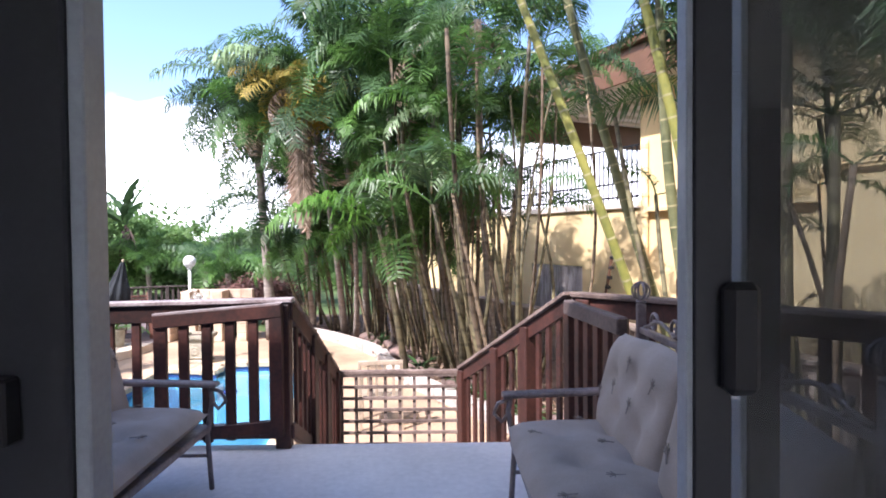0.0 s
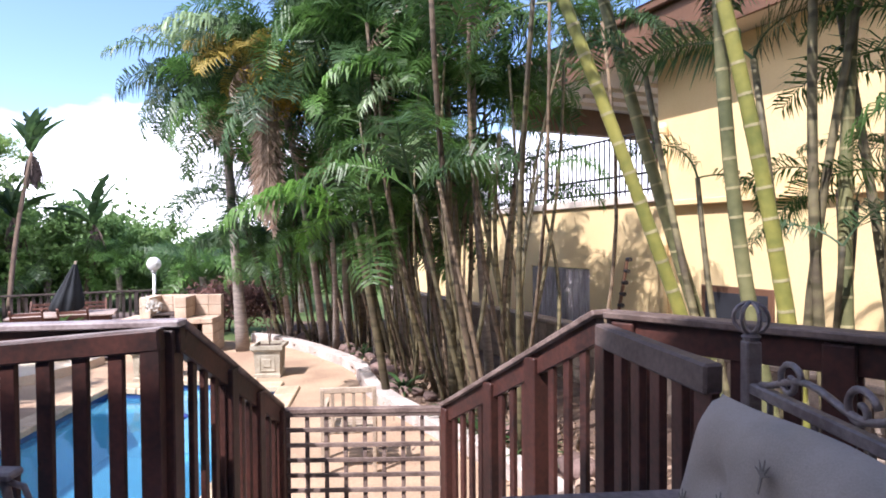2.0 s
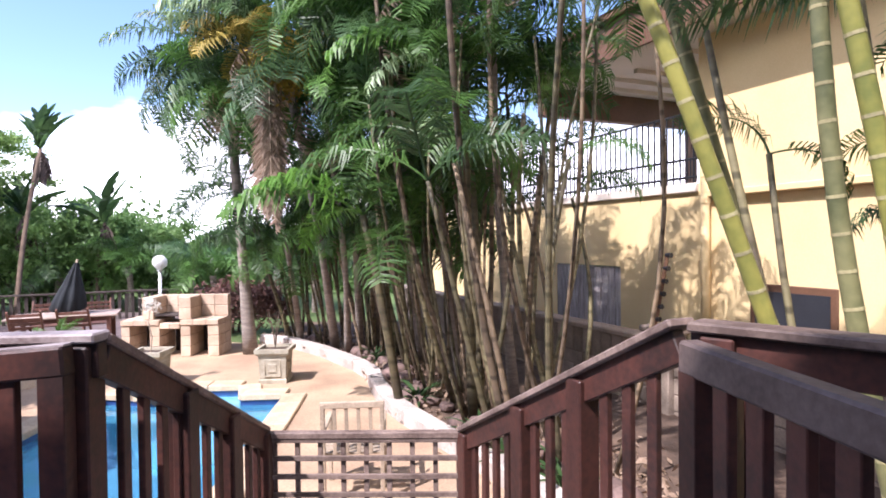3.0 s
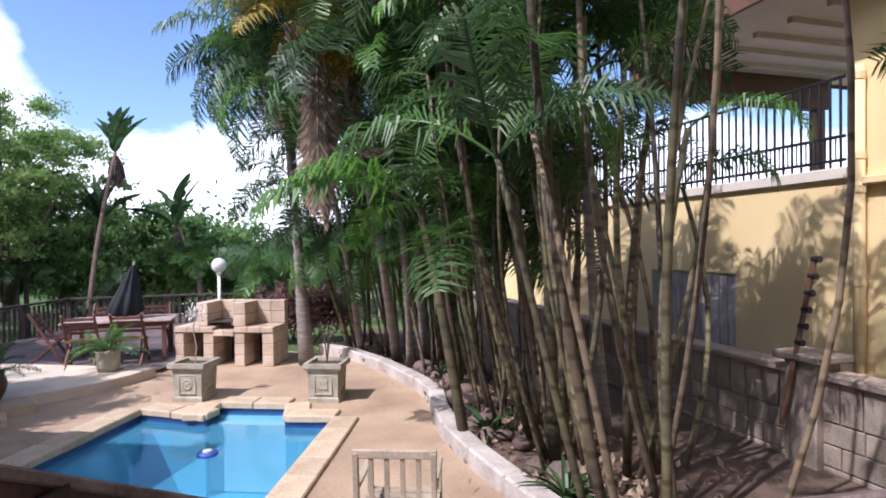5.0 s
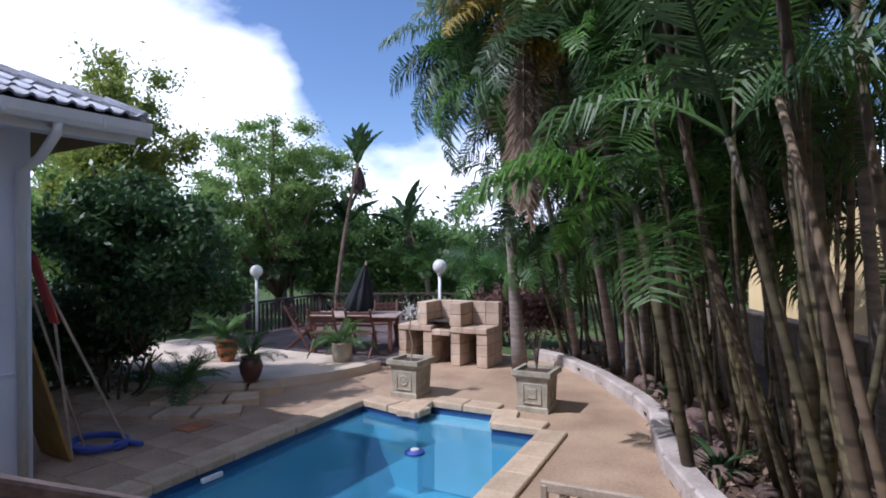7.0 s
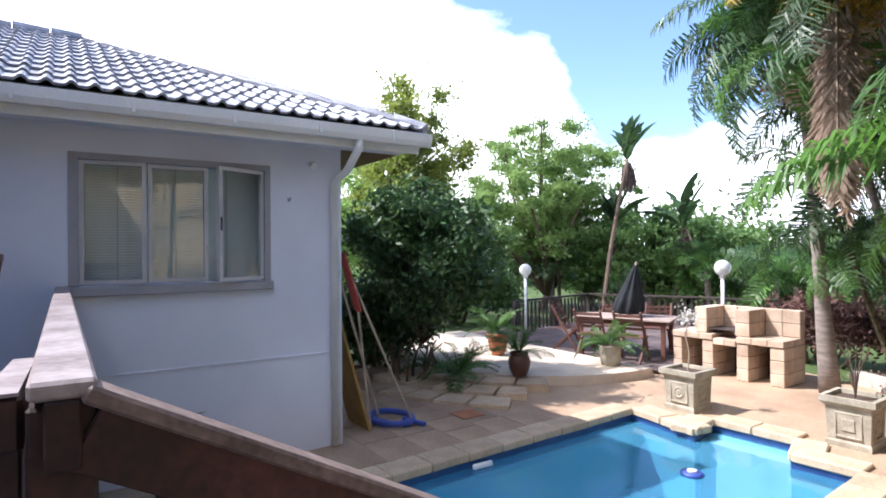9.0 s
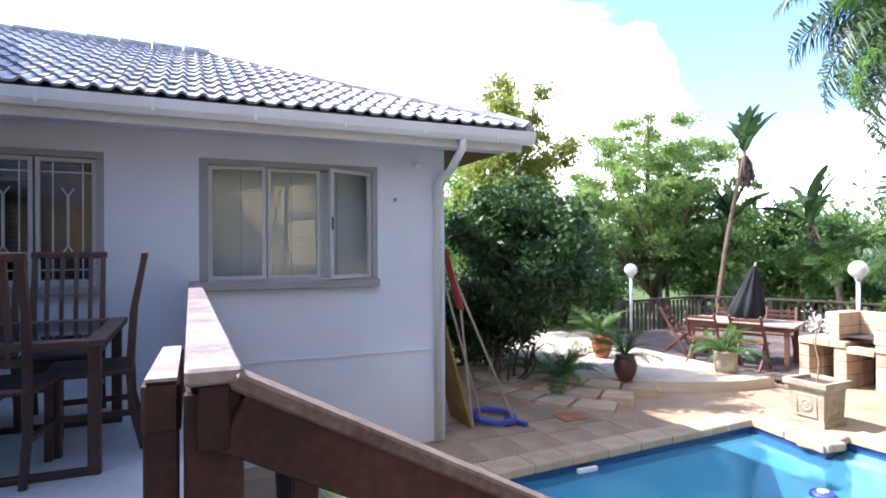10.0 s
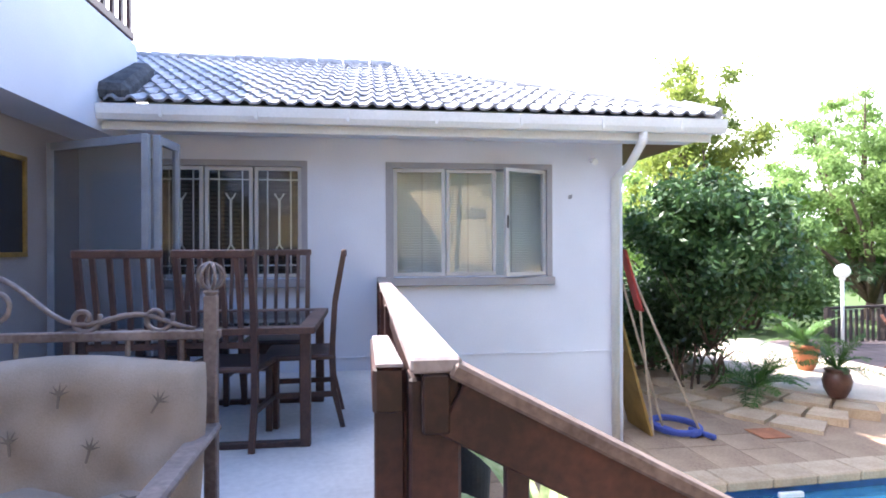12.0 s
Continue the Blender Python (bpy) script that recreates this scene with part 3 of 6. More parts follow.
def gate_leaf(hinge, free, z_h, z_f, label, mat, sheen=None):
    g = thing("stair_gate_leaf", label, "gate", group="leaves of the stair gate")
    a, b = Vector((*hinge, 0)), Vector((*free, 0))
    h, f = Vector((0, 0, z_h)), Vector((0, 0, z_f))
    ang = math.atan2((b - a).y, (b - a).x)
    up = (-math.sin(ang), math.cos(ang), 0)
    part("top_rail", beam(a + h - Vector((0, 0, 0.045)), b + f - Vector((0, 0, 0.045)), 0.062, 0.09, 0.008), mat, g)
    # thin strip coloured pale for sky sheen along the leaf's top
    if sheen:
        part("worn_top", beam(a + h + Vector((0, 0, 0.002)), b + f + Vector((0, 0, 0.002)), 0.05, 0.006), sheen, g, "weathered pale top, sky sheen in its colour")
    part("bottom_rail", beam(a + Vector((0, 0, 0.16)), b + Vector((0, 0, 0.16 + z_f - z_h)), 0.045, 0.08, 0.004), M_RAIL, g)
    for i in range(6):
        t = 0.05 + 0.9 * i / 5
        p = a.lerp(b, t)
        w = 0.08 if i in (0, 5) else 0.06
        part("slat", beam(p + Vector((0, 0, 0.1 + (z_f - z_h) * t)), p + h.lerp(f, t) - Vector((0, 0, 0.08)), w, 0.055 if i == 0 else 0.03, 0.003, up=up), M_RAIL, g)
    return g


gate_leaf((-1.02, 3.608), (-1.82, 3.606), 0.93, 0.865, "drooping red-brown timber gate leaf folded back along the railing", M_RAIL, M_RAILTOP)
gate_leaf((0.75, 3.55), (0.87, 2.86), 0.94, 0.925, "dark timber gate leaf standing open beside the bench", M_LEAFRAIL)

lattice = thing("lattice_gate", "weathered timber lattice gate at the foot of the stair", "gate")
for k in range(9):
    x = -0.93 + 1.05 * k / 8
    part("upright", box((x - 0.014, 5.205, -0.76), (x + 0.014, 5.223, 0.11), 0.002), M_LATTICE, lattice)
for k in range(9):
    z = -0.74 + 0.83 * k / 8
    part("crossbar", box((-0.95, 5.186, z - 0.014), (0.14, 5.204, z + 0.014), 0.002), M_LATTICE, lattice)
part("top_bar", box((-0.95, 5.18, 0.10), (0.14, 5.235, 0.135), 0.004), M_LATTICE, lattice)
part("bottom_bar", box((-0.95, 5.18, -0.82), (0.14, 5.235, -0.77), 0.004), M_LATTICE, lattice)


def slat_chair(at, turn):
    """The small slatted chair beside the pool."""
    c = thing("garden_chair", "sun-bleached slatted wooden chair on the paving", "chair", at, turn)
    m = M_POLE
    for x in (-0.23, 0.23):
        part("back_leg", beam((x, 0.2, 0), (x, 0.24, 0.78), 0.035, 0.04, 0.004), m, c)
        part("front_leg", beam((x, -0.22, 0), (x, -0.22, 0.56), 0.035, 0.04, 0.004), m, c)
        part("armrest", beam((x, -0.25, 0.57), (x, 0.22, 0.57), 0.045, 0.022, 0.004), m, c)
    part("top_bar", beam((-0.25, 0.24, 0.77), (0.25, 0.24, 0.77), 0.03, 0.05, 0.004), m, c)
    for k in range(4):
        x = -0.14 + 0.093 * k
        part("back_slat", beam((x, 0.215, 0.38), (x, 0.24, 0.76), 0.03, 0.014, 0.002, up=(0, 1, 0)), m, c)
    for k in range(5):
        part("seat_slat", box((-0.24, -0.24 + 0.09 * k, 0.36), (0.24, -0.17 + 0.09 * k, 0.38), 0.003), m, c)
    return c


slat_chair((-0.72, 6.65, GROUND), 185)

# ---- wing of the house ----
WX, WY = -5.5, 6.1


def wall_with_holes(x0, x1, y0, y1, z0, z1, holes):
    """A wall along y, with openings (y0, y1, z0, z1) through it."""
    bm = bmesh.new()
    ys = sorted({y0, y1, *[h[0] for h in holes], *[h[1] for h in holes]})
    for a, b in zip(ys, ys[1:]):
        hit = [h for h in holes if h[0] <= a and h[1] >= b]
        if not hit:
            add_box(bm, (x0, a, z0), (x1, b, z1))
        for h in hit:
            add_box(bm, (x0, a, z0), (x1, b, h[2]))
            add_box(bm, (x0, a, h[3]), (x1, b, z1))
    bmesh.ops.remove_doubles(bm, verts=bm.verts, dist=1e-5)
    return bm


# south wall added to keep daylight out; room shade is in the plaster colour
tagged(part("wall_south", box((-8.1, 0.2, 0.0), (WX - 0.22, 0.3, 2.30)), M_DIM), "inner room wall with room shade in its colour", "wall", kind="structure")
tagged(part("ceiling_wing", box((-8.1, 0.3, 2.24), (WX - 0.22, WY - 0.2, 2.30)), M_DIM), "room ceiling with room shade in its colour", "ceiling", kind="structure")
WIN1, WIN2 = (3.80, 5.32, 0.88, 1.93), (1.62, 2.95, 0.88, 1.93)
tagged(part("wall_east", wall_with_holes(WX - 0.22, WX, 0.2, WY, GROUND - 0.02, 2.32, [WIN1, WIN2]), M_WALL), "pale grey rendered house wall facing the pool", "wall", kind="structure")
tagged(part("wall_gable", box((-11.5, WY - 0.2, GROUND - 0.02), (WX - 0.22, WY, 2.32)), M_WALL), "pale grey rendered end wall", "wall", kind="structure")
# inner wall and floor take the same darkened plaster
tagged(part("wall_inner", box((-8.2, 0.2, 0.0), (-8.1, WY - 0.2, 2.30)), M_DIM), "inner room wall with room shade in its colour", "wall", kind="structure")
tagged(part("floor_wing", box((-8.2, 0.2, -0.1), (WX - 0.22, WY - 0.2, 0.0)), M_DIM), "plain room floor", "floor", kind="structure")
tagged(part("trim", box((WX, 3.2, 0.118), (WX + 0.012, WY, 0.132)), M_WALL), "thin plaster string line on the house wall", "trim", kind="structure")


def window(name, y0, y1, z0, z1, panes, label, open_last=False, bars=False):
    w = thing(name, label, "window", (0, 0, 0), kind="structure")
    f = 0.045
    bm = bmesh.new()
    xf = WX + 0.006
    for lo, hi in (((y0 - 0.07, z0 - 0.004), (y0 + 0.005, z1 - 0.006)), ((y1 - 0.005, z0 - 0.004), (y1 + 0.05, z1 - 0.006)), ((y0 - 0.07, z1 - 0.005), (y1 + 0.05, z1 + 0.05))):
        add_box(bm, (WX - 0.12, lo[0], lo[1]), (xf, hi[0], hi[1]))
    part("window_frame", bm, M_TRIM, w)
    part("window_sill", box((WX - 0.1, y0 - 0.07, z0 - 0.085), (WX + 0.07, y1 + 0.06, z0 - 0.005), 0.008), M_TRIM, w)
    cw = (y1 - y0) / panes
    for i in range(panes):
        a, b = y0 + cw * i + 0.008, y0 + cw * (i + 1) - 0.008
        c = part("casement", frame_bars((WX - 0.06, WX - 0.02), a, b, z0 + 0.01, z1 - 0.01, 0.032), M_SASH, w)
        p = part("pane", box((WX - 0.043, a + 0.03, z0 + 0.04), (WX - 0.038, b - 0.03, z1 - 0.04)), M_GLASS, c)
        if open_last and i == panes - 1:
            hinge = Matrix.Translation((WX - 0.02, b, 0)) @ pose(0, 0, 0, 0, 0, 24) @ Matrix.Translation((-(WX - 0.02), -b, 0))
            c.matrix_basis = hinge
            part("catch", box((WX - 0.018, a + 0.005, (z0 + z1) / 2 - 0.06), (WX - 0.006, a + 0.022, (z0 + z1) / 2 + 0.06), 0.003), M_BLACK, c)
        if open_last and i == 0:
            c.matrix_basis = Matrix.Translation((WX - 0.02, a, 0)) @ pose(0, 0, 0, 0, 0, -6) @ Matrix.Translation((-(WX - 0.02), -a, 0))
        if bars:
            bb = bmesh.new()
            n = 3
            for k in range(1, n + 1):
                y = a + (b - a) * k / (n + 1)
                if k != 2:
                    add_tube(bb, [(WX - 0.10, y, z0 + 0.04), (WX - 0.10, y, z1 - 0.04)], 0.007, 6)
            ym = (a + b) / 2
            zl, zh = z0 + 0.32, z1 - 0.32
            add_tube(bb, [(WX - 0.10, ym, zl), (WX - 0.10, ym, zh)], 0.011, 6)
            for s in (-1, 1):
                add_tube(bb, [(WX - 0.10, ym, zh), (WX - 0.10, ym + s * 0.045, zh + 0.07)], 0.007, 6)
                add_tube(bb, [(WX - 0.10, ym, zl), (WX - 0.10, ym + s * 0.045, zl - 0.07)], 0.007, 6)
            for z in (z0 + 0.12, z1 - 0.12):
                add_tube(bb, [(WX - 0.10, a, z), (WX - 0.10, b, z)], 0.007, 6)
            part("burglar_bar", bb, M_WHITE, w)
    return w


def frame_bars(xs, y0, y1, z0, z1, t):
    bm = bmesh.new()
    add_box(bm, (xs[0], y0, z0), (xs[1], y0 + t, z1))
    add_box(bm, (xs[0], y1 - t, z0), (xs[1], y1, z1))
    add_box(bm, (xs[0], y0 + t, z0), (xs[1], y1 - t, z0 + t))
    add_box(bm, (xs[0], y0 + t, z1 - t), (xs[1], y1 - t, z1))
    return bm


window("window_1", *WIN1, 3, "grey-framed three-pane window with one casement ajar", open_last=True)
window("window_2", *WIN2, 3, "grey-framed window with white burglar bars", bars=True)
pale = thing("pale_blind", "pale slatted blind drawn down behind the window", "blind")
part("head_rail", box((WX - 0.30, WIN1[0] - 0.05, 1.96), (WX - 0.25, WIN1[1] + 0.05, 2.0), 0.004), M_CURTAIN, pale)
slat_me = mesh_of(box((-0.003, WIN1[0] - 0.04, -0.0125), (0.003, WIN1[1] + 0.04, 0.0125), 0.001), M_CURTAIN, "slat")
for i in range(46):
    o = part("slat", slat_me, None, pale)
    o.matrix_basis = pose(WX - 0.275, 0, 0.84 + 0.0245 * i, 0, 24, 0)
for y in (WIN1[0] + 0.3, WIN1[0] + 0.77, WIN1[1] - 0.3):
    part("cord", tube([(WX - 0.258, y, 0.83), (WX - 0.258, y, 1.97)], 0.003, 5), M_TRIM, pale)
blind = thing("venetian_blind", "venetian blind behind the barred window, room shade in its colour", "blind")
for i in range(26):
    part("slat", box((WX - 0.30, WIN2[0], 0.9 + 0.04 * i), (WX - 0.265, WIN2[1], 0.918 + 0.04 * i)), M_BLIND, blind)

# roof of the wing
EX, EZ, RX, SLOPE = -4.98, 2.36, -8.45, 0.415
RZ = EZ + (EX - RX) * SLOPE
HIP_Y, EY = 3.95, 6.78
Y0 = 1.45
roof = thing("roof", "grey concrete tiled hipped roof on the house wing", "roof", kind="structure")
bm = bmesh.new()
v = [bm.verts.new(p) for p in ((EX, Y0, EZ), (EX, EY, EZ), (RX, HIP_Y, RZ), (RX, 0.2, RZ), (-11.9, EY, EZ), (-11.9, 0.2, EZ))]
for f in ((0, 1, 2, 3), (1, 4, 2), (4, 5, 3, 2)):
    bm.faces.new([v[i] for i in f])
bmesh.ops.solidify(bm, geom=bm.faces[:], thickness=0.03)
part("underlay", bm, M_ALU, roof)
gutter = thing("gutter", "white painted gutter and fascia with a downpipe", "gutter", kind="structure")
part("fascia", box((EX - 0.06, Y0 - 0.05, EZ - 0.22), (EX - 0.035, EY - 0.03, EZ - 0.03), 0.003), M_WHITE, gutter)
bm = bmesh.new()
prof = [(0.0, 0.0), (0.0, -0.10), (0.03, -0.125), (0.09, -0.125), (0.115, -0.08), (0.125, 0.0), (0.117, 0.0), (0.107, -0.075), (0.085, -0.115), (0.035, -0.115), (0.008, -0.095), (0.008, 0.0)]
ends = []
for y in (Y0 - 0.05, EY + 0.06):
    ends.append([bm.verts.new((EX - 0.033 + px, y, EZ - 0.03 + pz)) for px, pz in prof])
for k in range(len(prof)):
    j = (k + 1) % len(prof)
    bm.faces.new((ends[0][k], ends[0][j], ends[1][j], ends[1][k]))
bm.faces.new(ends[0][::-1])
bm.faces.new(ends[1])
part("channel", bm, M_WHITE, gutter)
part("soffit", box((WX, Y0, EZ - 0.16), (EX - 0.062, EY, EZ - 0.145)), M_WALL, gutter)
part("end_soffit", box((-11.9, WY, EZ - 0.158), (WX, EY, EZ - 0.143)), M_BROWN, gutter)
for k in range(7):
    y = 1.9 + 0.75 * k
    part("bracket", box((EX + 0.085, y - 0.012, EZ - 0.14), (EX + 0.098, y + 0.012, EZ - 0.03)), M_WHITE, gutter)
part("downpipe", tube([(EX + 0.02, 6.06, EZ - 0.15), (EX + 0.02, 6.06, EZ - 0.22), (EX - 0.2, 6.03, EZ - 0.42), (WX + 0.055, 6.0, EZ - 0.52), (WX + 0.055, 6.0, GROUND + 0.02)], 0.04, 12), M_WHITE, gutter, smooth=True)


def tile_mesh():
    """A double-hump concrete tile: width 0.30 along y, length 0.38 up the slope."""
    bm = bmesh.new()
    n = 16
    rows = []
    for s, lift in ((0.0, 0.030), (0.385, 0.004)):
        rows.append([bm.verts.new((-s, 0.302 * k / n, lift + 0.032 * max(0.0, math.sin(k / n * math.tau * 2 - 0.6)) ** 0.8)) for k in range(n + 1)])
    for k in range(n):
        bm.faces.new((rows[0][k], rows[0][k + 1], rows[1][k + 1], rows[1][k]))
    lip = [bm.verts.new((-0.002, v.co.y, v.co.z - 0.022)) for v in rows[0]]
    for k in range(n):
        bm.faces.new((lip[k], lip[k + 1], rows[0][k + 1], rows[0][k]))
    return mesh_of(bm, M_TILE, "roof_tile")


TILE = tile_mesh()
TILT_M = Matrix.Rotation(math.atan(SLOPE), 4, "Y")
rowlen = 0.325
nrow = int((EX + 0.05 - RX) / math.cos(math.atan(SLOPE)) / rowlen)
for r in range(nrow + 1):
    up = r * rowlen
    x = EX + 0.05 - up * math.cos(math.atan(SLOPE))
    z = EZ - 0.022 + up * math.sin(math.atan(SLOPE)) + 0.012
    frac = min(1.0, up / (nrow * rowlen))
    y_end = EY - (EY - HIP_Y) * frac
    y = Y0 if x > -5.7 else Y0 - 1.2
    while y + 0.2 < y_end:
        o = part("roof_tile", TILE, None, roof)
        o.matrix_basis = Matrix.Translation((x, y, z)) @ TILT_M @ pose(0, 0, random.uniform(-0.002, 0.002))
        y += 0.30
# hip and ridge caps
cap_me = mesh_of(tube([(0, 0, 0), (0.36, 0, 0.012)], [0.07, 0.078], 12), M_TILE, "ridge_tile")
for a, b in (((EX + 0.02, EY + 0.02, EZ + 0.02), (RX, HIP_Y, RZ + 0.02)), ((RX, HIP_Y, RZ + 0.03), (RX, 0.2, RZ + 0.03))):
    a, b = Vector(a), Vector(b)
    n = int((b - a).length / 0.345)
    q = (b - a).to_track_quat("X", "Z").to_matrix().to_4x4()
    for i in range(n):
        o = part("ridge_tile", cap_me, None, roof)
        o.matrix_basis = Matrix.Translation(a.lerp(b, i / n)) @ q
part("verge_mortar", beam((EX + 0.02, Y0 + 0.02, EZ + 0.06), (EX - 0.8, Y0 - 0.05, EZ + 0.50), 0.30, 0.16, 0.05), material("dark lichen mortar", (0.10, 0.105, 0.11), 0.95, (0.03, 0.03, 0.035), 6, 40, 0.6), roof)

# main house: facade behind the veranda, upper storey over it
FY = 1.0
# facade below the overhang, darker in colour than the storey above
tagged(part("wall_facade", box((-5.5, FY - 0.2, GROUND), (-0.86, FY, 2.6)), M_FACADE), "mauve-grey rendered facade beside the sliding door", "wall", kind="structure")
tagged(part("wall_facade_far", box((2.9, FY - 0.2, GROUND), (5.6, FY, 2.6)), M_WALL), "pale rendered facade", "wall", kind="structure")
tagged(part("wall_lintel", box((-0.86, FY - 0.2, 2.12), (2.9, FY, 2.6)), M_WALL), "pale rendered lintel over the sliding door", "wall", kind="structure")
tagged(part("ceiling", box((-5.5, -4.0, 2.6), (5.6, FY, 2.7)), M_ROOM), "plain room ceiling", "ceiling", kind="structure")
tagged(part("floor_room", box((-5.5, -4.0, -0.12), (5.6, FY - 0.1, 0.0)), M_ROOM), "plain room floor", "floor", kind="structure")
# unseen back wall; opening added to let sky light onto the door frames
bm = bmesh.new()
for a, b in (((-5.5, -0.1), (-1.4, 2.7)), ((1.4, -0.1), (5.6, 2.7)), ((-1.4, -0.1), (1.4, 0.6)), ((-1.4, 2.3), (1.4, 2.7))):
    add_box(bm, (a[0], -4.2, a[1]), (b[0], -4.0, b[1]))
bmesh.ops.remove_doubles(bm, verts=bm.verts, dist=1e-5)
tagged(part("wall_back", bm, M_ROOM), "plain white room wall with a wide opening added for light", "wall", kind="structure")
tagged(part("wall_room_side", box((5.4, -4.0, 0.0), (5.6, FY - 0.2, 2.6)), M_ROOM), "plain room wall", "wall", kind="structure")
tagged(part("wall_room_side", box((-5.5, -4.0, 0.0), (-5.3, FY - 0.2, 2.6)), M_ROOM), "plain room wall", "wall", kind="structure")
tagged(part("upper_storey", box((-5.75, -4.0, 2.62), (5.6, 1.40, 3.08)), M_WALL), "white rendered upper storey over the veranda", "wall", kind="structure")
tagged(part("upper_soffit", box((-5.75, FY, 2.12), (5.6, 1.40, 2.62)), M_WALL), "white rendered overhang", "wall", kind="structure")
# extra height added out of view so its shadow covers the deck
tagged(part("upper_house", box((-9.5, -4.2, 3.09), (5.6, -0.6, 7.7)), M_WALL), "white rendered upper house wall, heightened to shade the deck", "wall", kind="structure")
balc = thing("balcony_railing", "dark brown timber balcony railing on the upper storey", "railing")
part("top_rail", box((-5.75, 1.30, 3.93), (5.5, 1.40, 4.0), 0.006), M_RAIL, balc)
part("bottom_rail", box((-5.75, 1.32, 3.12), (5.5, 1.38, 3.20), 0.006), M_RAIL, balc)
bal_me = mesh_of(box((-0.03, -0.015, 3.08), (0.03, 0.015, 3.94), 0.003), M_RAIL, "slat")
for i in range(61):
    o = part("slat", bal_me, None, balc)
    o.matrix_basis = pose(-5.70 + 0.18 * i, 1.35, 0)


def door_panel(name, x0, x1, y, label, stile, glass_mat, handle=False):
    d = thing(name, label, "door", kind="structure")
    bm = bmesh.new()
    add_box(bm, (x0, y - 0.02, 0.02), (x0 + stile, y + 0.02, 2.1), 0.003)
    add_box(bm, (x1 - stile, y - 0.02, 0.02), (x1, y + 0.02, 2.1), 0.003)
    add_box(bm, (x0 + stile, y - 0.019, 0.02), (x1 - stile, y + 0.019, 0.12), 0.003)
    add_box(bm, (x0 + stile, y - 0.019, 2.02), (x1 - stile, y + 0.019, 2.1), 0.003)
    part("door_frame", bm, M_ALU, d)
    part("edge_strip", box((x0 - 0.012, y - 0.018, 0.02), (x0 - 0.001, y + 0.018, 2.1), 0.002), M_ALUGREY, d)
    part("pane", box((x0 + stile, y - 0.003, 0.12), (x1 - stile, y + 0.003, 2.02)), glass_mat, d)
    if handle:
        part("door_handle", box((x0 + 0.036, y - 0.055, 1.085), (x0 + 0.092, y - 0.02, 1.26), 0.012), M_BLACK, d, "black pull handle")
    return d


door_panel("door_1", 0.36, 1.75, 0.92, "dark aluminium sliding glass door pushed open", 0.06, M_TINT, True)
door_panel("door_2", 0.475, 2.0, 0.975, "dark aluminium fixed glass door panel", 0.055, M_TINT)
jamb = thing("door_3", "dark aluminium door jamb with a lock strip", "door frame", kind="structure")
part("jamb", box((-0.86, FY - 0.13, 0.0), (-0.60, FY - 0.05, 2.12), 0.004), M_ALU, jamb)
part("edge_strip", box((-0.60, FY - 0.12, 0.0), (-0.575, FY - 0.06, 2.12), 0.003), M_ALUGREY, jamb)
part("inner_frame", box((-0.79, FY - 0.19, 0.0), (-0.715, FY - 0.132, 2.12), 0.004), M_ALUGREY, jamb)
part("latch", box((-0.70, FY - 0.165, 1.03), (-0.672, FY - 0.13, 1.13), 0.004), M_BLACK, jamb)
part("head", box((-0.86, FY - 0.14, 2.06), (2.9, FY - 0.02, 2.12), 0.004), M_ALU, jamb)
part("track", box((-0.86, FY - 0.14, -0.005), (2.9, FY - 0.02, 0.018), 0.004), M_ALU, jamb)

for k, (p, q) in enumerate((((-4.91, 1.07), (-4.44, 1.95)), ((-4.50, 2.01), (-4.86, 2.03)))):
    fd = thing("folding_door", "grey-framed folding glass door leaf standing open", "door", group="folding door leaves", kind="structure")
    a, b = Vector((*p, 0)), Vector((*q, 0))
    bm = bmesh.new()
    for t0 in (a, b):
        add_box(bm, (t0.x - 0.025, t0.y - 0.025, 0.02), (t0.x + 0.025, t0.y + 0.025, 2.0), 0.003)
    add_beam(bm, a + Vector((0, 0, 1.97)), b + Vector((0, 0, 1.97)), 0.04, 0.06)
    add_beam(bm, a + Vector((0, 0, 0.07)), b + Vector((0, 0, 0.07)), 0.04, 0.1)
    part("door_frame", bm, M_ALUGREY, fd)
    part("pane", beam(a + Vector((0, 0, 1.03)), b + Vector((0, 0, 1.03)), 0.006, 1.82), M_TINT, fd)

# ---- neighbouring house ----
ND = Vector((-0.423, 0.906, 0))
NN = Vector((-0.906, -0.423, 0))
NP = Vector((3.26, 9.45, 0))
NROT = math.degrees(math.atan2(ND.y, ND.x))


def nb(s, out, z):
    """A place on the neighbour's wall: s metres along it, out metres before it."""
    p = NP + ND * s + NN * out
    return Vector((p.x, p.y, z))


NM = Matrix((ND, NN, Vector((0, 0, 1)))).transposed().to_4x4()
NM.translation = NP


def nbox(s0, s1, o0, o1, z0, z1, bevel=0.0):
    bm = bmesh.new()
    add_box(bm, (s0, o0, z0), (s1, o1, z1), bevel, NM)
    bmesh.ops.recalc_face_normals(bm, faces=bm.faces)
    return bm


DOOR_N = (1.48, 3.15)
house = thing("neighbour_house", "yellow ochre rendered two-storey neighbouring house", "house")
bm = bmesh.new()
for s0, s1, z0, z1 in ((-12, 0.0, -1.6, 3.74), (0.0, DOOR_N[0], -1.6, 1.78), (DOOR_N[0], DOOR_N[1], 0.76, 1.78), (DOOR_N[1], 9.0, -1.6, 1.78)):
    add_box(bm, (s0, -0.25, z0), (s1, 0.0, z1), 0, NM)
bmesh.ops.recalc_face_normals(bm, faces=bm.faces)
part("wall", bm, M_YELLOW, house)
part("end_wall", nbox(-0.25, 0.0, -4.0, -0.251, 1.9, 3.74), M_YELLOW, house)
